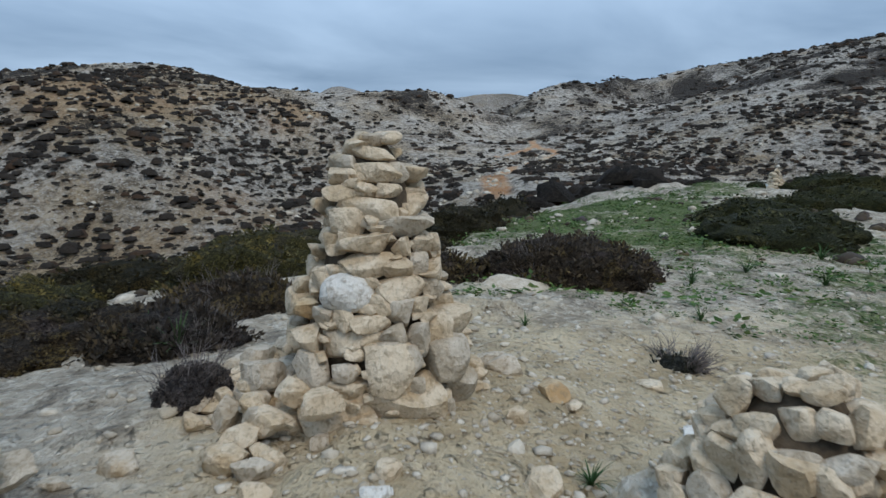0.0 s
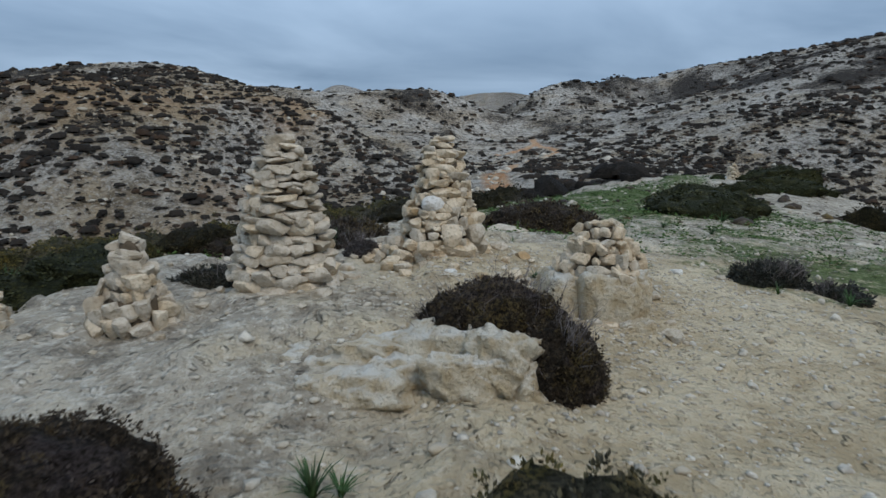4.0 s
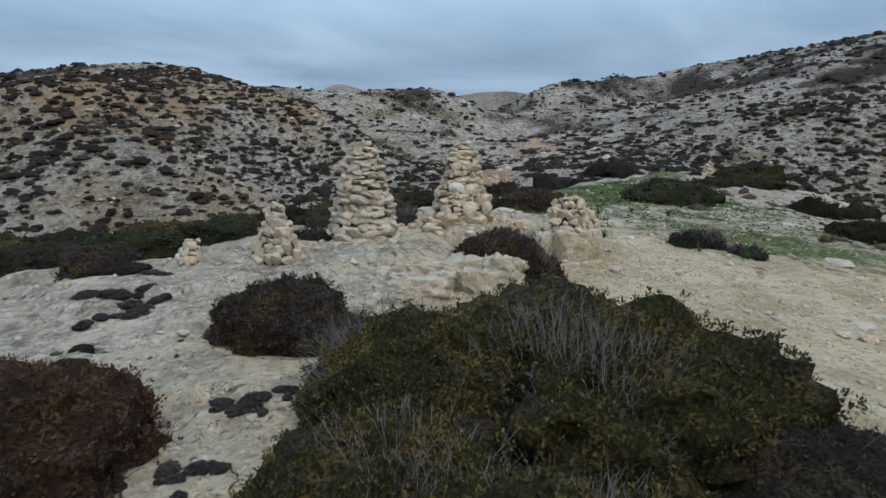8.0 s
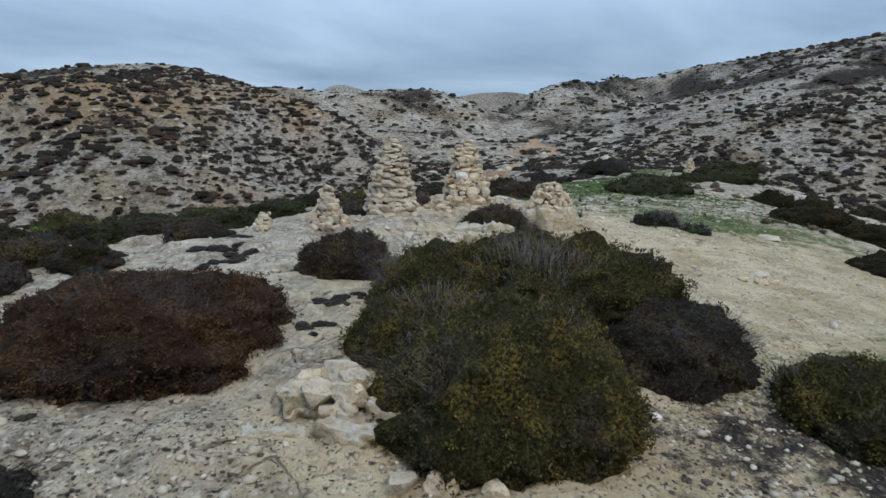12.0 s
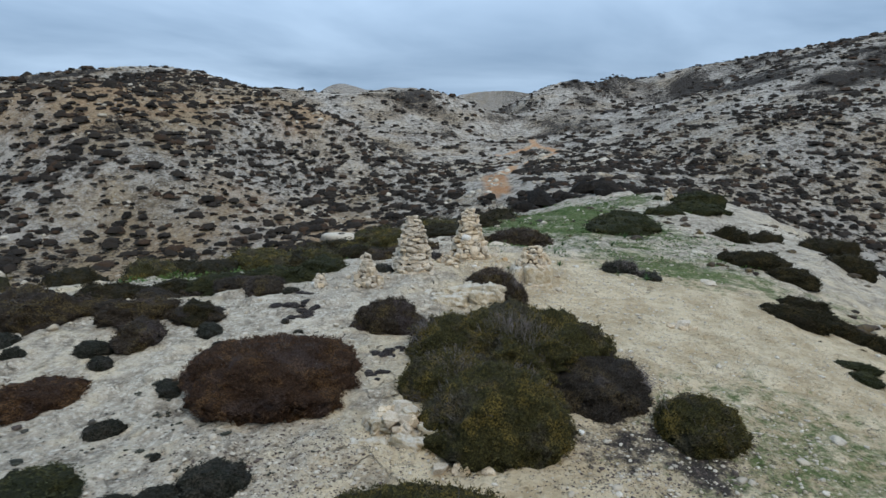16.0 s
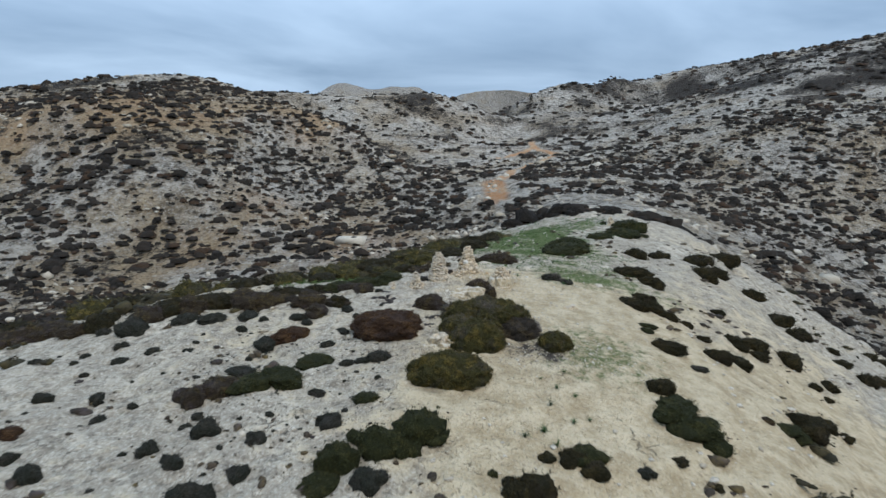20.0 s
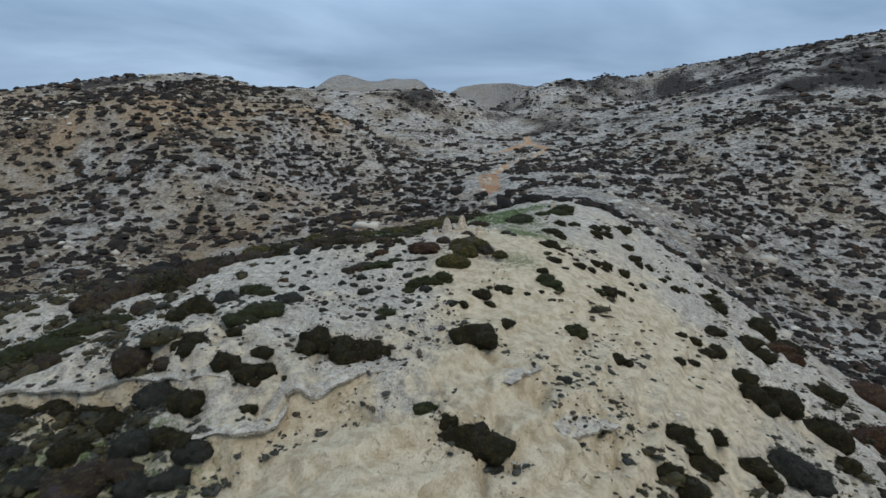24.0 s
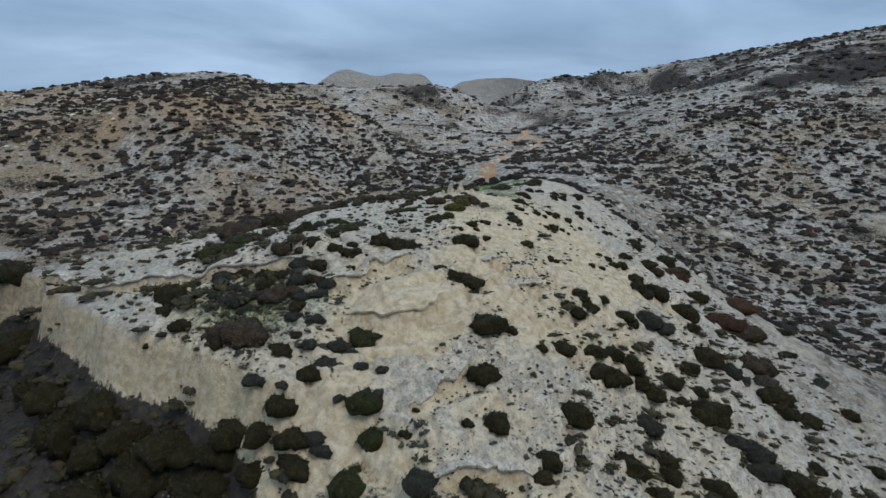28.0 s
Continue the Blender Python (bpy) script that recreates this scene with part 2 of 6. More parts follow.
GROUND = ground_material()
CAIRN_STONE = stone_material("cairn_limestone", (0.48, 0.355, 0.215), (0.63, 0.50, 0.345), (0.72, 0.605, 0.45))
GREY_STONE = stone_material("weathered_limestone", (0.39, 0.315, 0.22), (0.54, 0.455, 0.345), (0.62, 0.54, 0.43))
WHITE_STONE = stone_material("white_limestone", (0.64, 0.60, 0.53), (0.70, 0.66, 0.59), (0.76, 0.73, 0.66))
ORANGE_STONE = stone_material("iron_stained_limestone", (0.42, 0.26, 0.12), (0.50, 0.34, 0.18), (0.58, 0.46, 0.30))
OLIVE_LEAF = leaf_material("dark_olive_leaves", (0.032, 0.031, 0.012), (0.118, 0.102, 0.032), (0.225, 0.158, 0.036), (0.072, 0.060, 0.058))
GREEN_LEAF = leaf_material("green_leaves", (0.021, 0.024, 0.009), (0.058, 0.060, 0.020), (0.085, 0.075, 0.024), (0.03, 0.03, 0.014))
RUST_LEAF = leaf_material("rusty_heath_leaves", (0.042, 0.023, 0.014), (0.104, 0.056, 0.030), (0.165, 0.088, 0.034), (0.075, 0.062, 0.062))
GREY_LEAF = leaf_material("grey_green_leaves", (0.022, 0.023, 0.016), (0.068, 0.067, 0.048), (0.078, 0.066, 0.050), (0.070, 0.062, 0.056))
HEATH_LEAF = leaf_material("brown_heath_leaves", (0.032, 0.024, 0.017), (0.094, 0.069, 0.044), (0.150, 0.106, 0.034), (0.090, 0.070, 0.076))
PURPLE_LEAF = leaf_material("purplish_grey_heath_leaves", (0.028, 0.023, 0.018), (0.082, 0.066, 0.050), (0.120, 0.084, 0.036), (0.092, 0.076, 0.074))
# olive-brown leaves, darkened further for the self-shade of distant shrubs
SHADED_LEAF = leaf_material("shaded_scrub_leaves", (0.017, 0.015, 0.007), (0.052, 0.043, 0.017), (0.080, 0.058, 0.020), (0.046, 0.036, 0.026))
MAT_LEAF = leaf_material("dry_grey_thorn_leaves", (0.050, 0.044, 0.042), (0.125, 0.108, 0.102), (0.140, 0.112, 0.090), (0.11, 0.095, 0.095))
TWIG = plain_material("grey_brown_twigs", (0.075, 0.062, 0.056), (0.19, 0.168, 0.16), 8.0)
PLANT = leaf_material("fresh_green_leaves", (0.035, 0.075, 0.022), (0.07, 0.13, 0.045), (0.06, 0.10, 0.03))


def chip_material():
    m = Nodes("limestone_chips", 0.95, 0.15)
    isle = m.n.new("ShaderNodeNewGeometry").outputs["Random Per Island"]
    c = m.blend(isle, (0.40, 0.33, 0.235), (0.66, 0.595, 0.49))
    return m.done(m.blend(m.span(m.noise(6.0, 5, 0.65), 0.4, 0.7), c, (0.36, 0.32, 0.26)), m.bump(m.noise(9.0, 5, 0.7), 0.7, 0.06))


def far_scrub_material():
    m = Nodes("hillside_scrub", 0.9, 0.1)
    isle = m.n.new("ShaderNodeNewGeometry").outputs["Random Per Island"]
    c = m.blend(m.span(isle, 0.1, 0.6), (0.013, 0.011, 0.009), (0.032, 0.026, 0.021))
    c = m.blend(m.span(isle, 0.8, 0.9), c, (0.060, 0.036, 0.022))
    f = m.noise(4.0, 5, 0.75)
    c = m.blend(m.span(f, 0.4, 0.7, 0.0, 0.5), c, (0.055, 0.046, 0.036))
    return m.done(c, m.bump(f, 1.0, 0.3))


CHIP_STONE, FAR_SCRUB = chip_material(), far_scrub_material()
LITTER = plain_material("dry_leaf_litter", (0.055, 0.042, 0.038), (0.15, 0.115, 0.095), 20.0)
# dark brown that puts the shade of a cairn's gaps into colour
GAP_SHADE = plain_material("brown_gap_shade", (0.06, 0.045, 0.03), (0.14, 0.105, 0.07), 9.0, 1.0, 0.03)
GRASS = leaf_material("meadow_grass", (0.040, 0.085, 0.020), (0.11, 0.19, 0.045), (0.15, 0.17, 0.055))


def outcrop_material(name, upper_tone):
    """Bedrock: cream, whitish in patches on faces that turn up, tan in its pits."""
    m = Nodes(name, 0.95, 0.15)
    mid, pits = m.noise(5.0, 6, 0.65), m.noise(14.0, 6, 0.7)
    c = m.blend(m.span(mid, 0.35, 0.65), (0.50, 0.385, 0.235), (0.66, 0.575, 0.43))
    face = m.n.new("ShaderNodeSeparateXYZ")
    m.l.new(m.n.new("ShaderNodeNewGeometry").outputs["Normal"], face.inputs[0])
    c = m.blend(m.math("MULTIPLY", m.span(face.outputs["Z"], 0.3, 0.9), m.span(m.noise(2.5, 5, 0.7), 0.4, 0.6, 0.2, 0.9)), c, upper_tone)
    c = m.blend(m.span(pits, 0.56, 0.7, 0.0, 0.3), c, (0.30, 0.215, 0.13))
    n = m.bump(pits, 0.9, 0.05)
    return m.done(c, m.bump(mid, 0.9, 0.16, n))


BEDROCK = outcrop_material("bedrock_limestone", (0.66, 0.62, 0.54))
# ---------------------------------------------------------------- landforms
# Heights are metres above the foot of the tallest cairn; x right, y up the valley.
SPUR_CREST = [(-2, -62, -17), (-4, -50, -12.2), (-4, -44, -9.6), (-4, -37, -6.4), (-8, -40, -6.9), (-12, -32, -4.1), (6.2, -35, -9.4), (-3, -31, -4.6), (-4, -22, -2.9), (-3, -14, -1.7), (-1, -7, -0.85),
              (-2, -3, -0.45), (0, -0.6, -0.42), (-1.2, -0.8, -0.32), (-1, 1.2, 0.0), (-0.5, 4, 0.1), (2, 10, -0.2), (8, 18, -0.3), (14, 27, -0.2), (20, 38, -1.2), (29, 58, -4.5), (37, 90, -8), (42, 130, -10.5), (42, 170, -10.6)]
SPUR_EAST = [(4, -50, -14), (12, -45, -16.3), (9.5, -42, -13.5), (10, -30, -8.5), (3, -17, -3.6), (8, -10, -2.6), (8, -3, -1.5), (4.5, 0, -0.75), (1.4, -0.4, -0.5), (1.9, 1.4, -0.42), (2.7, 3, -0.33), (5, 5, -0.5), (10, 6, -0.9), (12, 12, -0.9), (16, 20, -0.8),
             (19, -7.5, -7.4), (17, -3.5, -5.6), (18, 12, -2.4), (22, 12, -5.0), (25, 24, -4.0), (28, -11, -12.9), (31, 0, -11.4), (35, -4, -14.8), (26, -29, -19.2), (18, -42, -20.5), (36, 22, -11), (44, 50, -16),
             (50, -9, -22.5), (46, -25, -25.5), (36, -45, -28), (60, 20, -27), (62, 60, -27)]
SPUR_WEST = [(-7, -1, -0.5), (-6, 5, -0.4), (-14, 2.5, -0.8), (-8, -4, -0.9), (-22, 2, -2.4), (-8, 9, -1.2), (-14, 12, -2.9), (-8, 18, -2.9), (0, 20, -1.2), (4, 32, -2.4), (-16, -11, -1.9), (-10, -16.5, -2.0), (-17, -21, -1.9), (-26, -14, -3.4),
             (-25, -31, -5.4), (-31, -29, -6.1), (-28, -36, -8.0), (-18, -40, -8.6), (-23, -40, -9.2), (-12, -47, -11.4), (-9, -50, -13.6), (-24, -50, -13.4), (-40, -40, -11), (-52, -32, -11.5), (-10, -57, -15.5)]
VALLEY_WEST = [(-44, -18, -8.5), (-60, -7, -9.6), (-68, -14, -12), (-35, 12, -6.3), (-30, 30, -10), (-50, 45, -17), (-14, 40, -8.6), (-6, 75, -13), (-60, 90, -26), (-95, 110, -28), (-120, 123, -26.6), (-92, 151, -23.6),
               (-65, 160, -20), (-21, 185, -20), (14, 168, -13), (17, 180, -11.5), (-70, -50, -24), (-110, 0, -27), (-160, 40, -34), (-30, -75, -24), (20, 130, -13), (2, 130, -19), (-40, 130, -24)]
HILL_WEST = [(-112, 174, -5.6), (-90, 188, -3.4), (-153, 205, -1), (-151, 217, 14), (-132, 221, 15), (-76, 249, 3.0), (-95, 285, 21.5), (-77, 309, 22.0), (-57, 260, -0.5), (-49, 281, 13.0), (-37, 273, 4.5), (-25, 283, -4.5), (-54, 226, -12), (-193, 407, 47.5), (-252, 372, 40.5), (-330, 360, 31), (-136, 408, 38), (-108, 345, 32), (-180, 300, 28), (-250, 270, 17),
             (-200, 230, 12), (-260, 180, -6), (-150, 470, 26), (-180, 520, 16), (-60, 350, 2), (-58, 385, -5), (-95, 440, 8), (-380, 520, 24), (-12, 330, -12), (-22, 300, -10)]
VALLEY_EAST = [(100, 90, -42), (85, 30, -40), (80, -30, -40), (60, -70, -40), (129, 172, -33), (165, 177, -36), (150, 110, -46), (160, 40, -44), (121, 187, -25), (145, 195, -28), (198, 226, -16), (90, 160, -20), (70, 180, -12)]
HILL_EAST = [(113, 260, -7), (158, 264, 1.5), (201, 298, 20), (285, 377, 34), (270, 462, 55), (111, 420, 2), (219, 690, 44), (209, 775, 74), (250, 760, 79), (293, 744, 88), (375, 707, 99), (502, 747, 124), (640, 800, 143), (330, 560, 78), (400, 420, 62), (300, 220, 8),
             (420, 260, 30), (520, 500, 95), (68, 384, -5.4), (40, 300, -8), (30, 235, -9), (200, 900, 30), (450, 1000, 60)]
HILLS_NORTH = [(-180, 570, 45), (-134, 590, 48.5), (-90, 600, 44), (-44, 600, 48), (-13, 620, 52), (20, 640, 42), (50, 560, 8), (20, 460, -2), (-40, 470, 6), (-110, 500, 12), (60, 690, 26), (100, 700, 52), (138, 737, 70), (-100, 760, 18), (0, 820, 15), (-320, 700, 40), (100, 560, 16), (60, 480, 0)]
RIM = [(-700, 300, 20), (-700, 1000, 30), (0, 1100, 20), (800, 1100, 120), (900, 300, 110), (700, -200, 40), (-600, -300, -30), (0, -400, -50), (300, -300, -30)]
# far mountains: x, y, height, half widths
FAR_PEAKS = [(-410, 2500, 160, 140, 260), (-170, 2500, 150, 130, 260), (-290, 2600, 50, 260, 260), (-50, 2500, 62, 80, 240), (70, 2000, 120, 125, 200), (265, 2000, 122, 130, 200), (205, 775, 8, 16, 30), (-700, 2500, 100, 200, 300)]

ANCHORS = np.array(SPUR_CREST + SPUR_EAST + SPUR_WEST + VALLEY_WEST + HILL_WEST + VALLEY_EAST + HILL_EAST + HILLS_NORTH + RIM, float)


def kernel(ax, ay, bx, by):
    d2 = (ax - bx) ** 2 + (ay - by) ** 2
    return 0.5 * d2 * np.log(d2 + 1e-9)


def thin_plate():
    """Weights of the smooth sheet that is laid over the anchors."""
    x, y, z = (ANCHORS / 100).T
    n = len(x)
    a = np.zeros((n + 3, n + 3))
    a[:n, :n] = kernel(x[:, None], y[:, None], x, y) + 2e-5 * np.eye(n)
    a[:n, n:] = np.stack([np.ones(n), x, y], 1)
    a[n:, :n] = a[:n, n:].T
    return np.linalg.solve(a, np.r_[z * 100, 0, 0, 0])


SHEET = thin_plate()


def lattice(x, y, seed):
    """Smooth value noise from -1 to 1, one cell a metre."""
    i, j = np.floor(x).astype(np.int64), np.floor(y).astype(np.int64)
    u, v = x - i, y - j
    u, v = u * u * (3 - 2 * u), v * v * (3 - 2 * v)

    def corner(a, b):
        k = (a * 374761393 + b * 668265263 + seed * 974634777) & 0xFFFFFFFF
        k = ((k ^ (k >> 13)) * 1274126177) & 0xFFFFFFFF
        return ((k ^ (k >> 16)) & 0xFFFFF) / 524287.5 - 1

    return (corner(i, j) * (1 - u) + corner(i + 1, j) * u) * (1 - v) + (corner(i, j + 1) * (1 - u) + corner(i + 1, j + 1) * u) * v


def fractal(x, y, size, octaves, seed):
    total, gain, full = 0.0, 1.0, 0.0
    for k in range(octaves):
        c, s = math.cos(k * 1.1), math.sin(k * 1.1)
        total = total + gain * lattice((c * x - s * y) / size, (s * x + c * y) / size, seed + k)
        full, gain, size = full + gain, gain * 0.5, size * 0.5
    return total / full


def step(a, b, x):
    t = np.clip((x - a) / (b - a), 0, 1)
    return t * t * (3 - 2 * t)


SCARP = [(-95, 4), (-60, -12), (-47, -27), (-37, -36), (-28, -40.6), (-20.3, -44.2), (-11, -47.9), (-5, -52), (4, -60)]


def scarp_drop(x, y):
    """How far the ground lies under the lip of the cliff that rounds the nose of the spur."""
    best, side = np.full(x.shape, 1e9), np.zeros(x.shape)
    wx, wy = x + 1.6 * fractal(x, y, 6, 3, 131), y + 1.6 * fractal(x, y, 6, 3, 132)
    for (ax, ay), (bx, by) in zip(SCARP, SCARP[1:]):
        lx, ly = bx - ax, by - ay
        t = np.clip(((wx - ax) * lx + (wy - ay) * ly) / (lx * lx + ly * ly), 0, 1)
        d = np.hypot(wx - ax - t * lx, wy - ay - t * ly)
        s = np.sign(ly * (wx - ax) - lx * (wy - ay))
        side = np.where(d < best, s, side)
        best = np.minimum(best, d)
    d = best * side
    tall = 1.4 + 6.4 * step(-11, -26, x)
    return (tall * (0.75 * step(0.0, 1.8, d) + 0.25 * step(1.5, 3.4, d)) + (1.0 + 0.3 * tall) * step(2.5, 8, d)) * step(-2, -10, x) * step(-100, -75, x)


# eroded lips on the nose of the spur: line, drop, length of the hollow under it
LEDGES = [([(-1.95, -0.35), (-1.3, 0.2), (-0.9, 0.95)], 0.1, 1.6), ([(-4.6, -1.6), (-3.3, -0.9), (-2.6, 0.1)], 0.1, 1.4),
          ([(-15.8, -33.8), (-13.6, -34.1), (-11.7, -32.8), (-11.2, -31), (-9.5, -31.1), (-7.8, -29.5), (-5.2, -28.7)], 1.0, 6.0),
          ([(-14, -38), (-11, -39.7), (-7.6, -40.4), (-5.5, -39.4), (-3.3, -37.1), (-2.1, -35.7)], 1.6, 6.0), ([(-3.5, -56.3), (-1.4, -55.5), (1.2, -54.8), (3.6, -55.1)], 1.3, 5.0),
          ([(-63, -9), (-56.5, -14), (-44, -22.6), (-33, -27.4), (-27, -27.4), (-21.4, -28.6), (-13.5, -30.6)], 1.1, 5.0),
          ([(1.8, -27.9), (2.3, -26.8), (3.3, -26), (4.2, -25.7)], 0.7, 3.0), ([(4.9, -30.9), (6.1, -30), (8.1, -28.6), (8.7, -29.1)], 0.7, 3.0), ([(-6.9, -49.8), (-4.1, -47.7), (-0.1, -44)], 0.8, 4.0)]


def ledge_drop(x, y):
    out = np.zeros(x.shape)
    wx, wy = x + 0.9 * fractal(x, y, 3, 3, 141), y + 0.9 * fractal(x, y, 3, 3, 142)
    for line, drop, run in LEDGES:
        best, side, along = np.full(x.shape, 1e9), np.zeros(x.shape), np.zeros(x.shape)
        for k, ((ax, ay), (bx, by)) in enumerate(zip(line, line[1:])):
            lx, ly = bx - ax, by - ay
            t = np.clip(((wx - ax) * lx + (wy - ay) * ly) / (lx * lx + ly * ly), 0, 1)
            d = np.hypot(wx - ax - t * lx, wy - ay - t * ly)
            near = d < best
            side = np.where(near, np.sign(ly * (wx - ax) - lx * (wy - ay)), side)
            along = np.where(near, (k + t) / (len(line) - 1), along)
            best = np.minimum(best, d)
        d = best * side
        out += drop * step(0.0, 0.4, d) * step(run, 0.8, d) * np.minimum(1, 6 * along * (1 - along))
    return out


def base_height(x, y):
    x, y = np.atleast_1d(np.asarray(x, float)), np.atleast_1d(np.asarray(y, float))
    out = np.full(x.shape, 0.0)
    cx, cy = np.clip(x, -900, 1000) / 100, np.clip(y, -500, 1300) / 100
    for k, (ax, ay, az) in enumerate(ANCHORS / 100):
        out += SHEET[k] * kernel(cx, cy, ax, ay)
    n = len(ANCHORS)
    out += SHEET[n] + SHEET[n + 1] * cx + SHEET[n + 2] * cy
    out -= scarp_drop(x, y)
    away = step(700, 1500, np.hypot(x - 100, y - 300))
    out = out * (1 - away) + 20 * away
    for px, py, pz, wx, wy in FAR_PEAKS:
        out += pz * np.exp(-np.abs((x - px) / wx) ** 2.4 - np.abs((y - py) / wy) ** 2)
    return out


def height(x, y):
    """The ground with its relief: strata steps, hummocks and stones, rougher away from the trodden crest."""
    x, y = np.atleast_1d(np.asarray(x, float)), np.atleast_1d(np.asarray(y, float))
    z = base_height(x, y)
    far = np.hypot(x - 0, y - 2)
    rough = 0.12 + 0.88 * step(12, 120, far)
    z = z + fractal(x, y, 40, 3, 11) * 2.2 * step(60, 260, far) + fractal(x, y, 260, 4, 12) * 22 * step(1100, 1700, far) + fractal(x, y, 9, 3, 23) * 0.75 * rough * step(14, 60, far)
    # limestone beds: the slopes rise in small steps
    bed = 1.15 + 1.0 * step(60, 220, far)
    s = z / bed + 0.9 * fractal(x, y, 22, 4, 37)
    f = s - np.floor(s)
    z = z + bed * 0.8 * (step(0.30, 0.62, f) - f) * step(9, 30, far) * step(1500, 1000, far) * (0.35 + 0.65 * step(-0.3, 0.3, fractal(x, y, 25, 2, 71)))
    z = z + fractal(x, y, 2.2, 4, 51) * (0.07 + 0.22 * step(8, 26, far) + 0.2 * step(40, 140, far)) * step(1.0, 6, far + 2)
    z = z - ledge_drop(x, y)
    # rills and pits on the eroded nose and flanks
    rill = np.abs(fractal(x + 0.4 * y, 0.55 * y, 3.2, 3, 64))
    z = z + (0.55 * fractal(x, y, 6, 3, 65) - 0.5 * step(0.22, 0.0, rill)) * step(20, 34, far) * step(130, 70, far)
    crust = fractal(x, y, 3.4, 4, 66)
    z = z + 0.22 * step(-0.02, 0.06, crust) * step(-15, -24, y) * step(0.5, 0.1, ledge_drop(x, y)) + 0.09 * np.abs(fractal(x, y, 0.9, 3, 67)) * step(-12, -20, y)
    # flaking slabs of bare rock on the western side of the crest
    slab = fractal(x, y, 1.3, 3, 61)
    z = z + 0.1 * step(0.05, 0.14, slab) * step(1.5, -0.5, x - 0.12 * y) + 0.045 * step(0.1, 0.18, fractal(x, y, 0.55, 3, 62))
    return z
# ---------------------------------------------------------------- ground
def axis(a, b, fine, low, high, slow, most, plain):
    """Even steps from a to b, then ever wider ones out to low and high: slow growth up to the step `most`, kept as far as `plain`, then fast."""
    def side(end, sign, grow):
        out, s, d = [], fine, 0.0
        while d < end:
            s = min(s * (1 + grow), most) if d < plain else s * 1.09
            d += s
            out.append(d)
        return sign * np.array(out)

    up, down = side(high - b, 1, slow[1]), side(a - low, -1, slow[0])
    return np.r_[(a + down)[::-1], np.arange(a, b + fine / 2, fine), b + up]


def blob(x, y, cx, cy, rx, ry, soft=0.6):
    return 1 - step(1 - soft, 1 + soft * 0.4, np.hypot((x - cx) / rx, (y - cy) / ry))


TRACKS = [(1.15, [(15, 174), (16, 198), (17, 224)]), (0.7, [(17, 224), (21, 233), (31, 293), (46, 353), (62, 381), (77, 418), (72, 435), (68, 475), (73, 524)]), (0.9, [(37, 431), (49, 440), (67, 471)])]   # each with its width against the widest


def track(x, y, wide):
    """1 on the dirt track up the valley."""
    near = np.full(x.shape, 1e9)
    for broad, line in TRACKS:
        for (ax, ay), (bx, by) in zip(line, line[1:]):
            t = np.clip(((x - ax) * (bx - ax) + (y - ay) * (by - ay)) / ((bx - ax) ** 2 + (by - ay) ** 2), 0, 1)
            near = np.minimum(near, np.hypot(x - ax - t * (bx - ax), y - ay - t * (by - ay)) / broad)
    return 1 - step(wide * 0.6, wide * 1.3, near + 1.2 * fractal(x, y, 7, 2, 33))


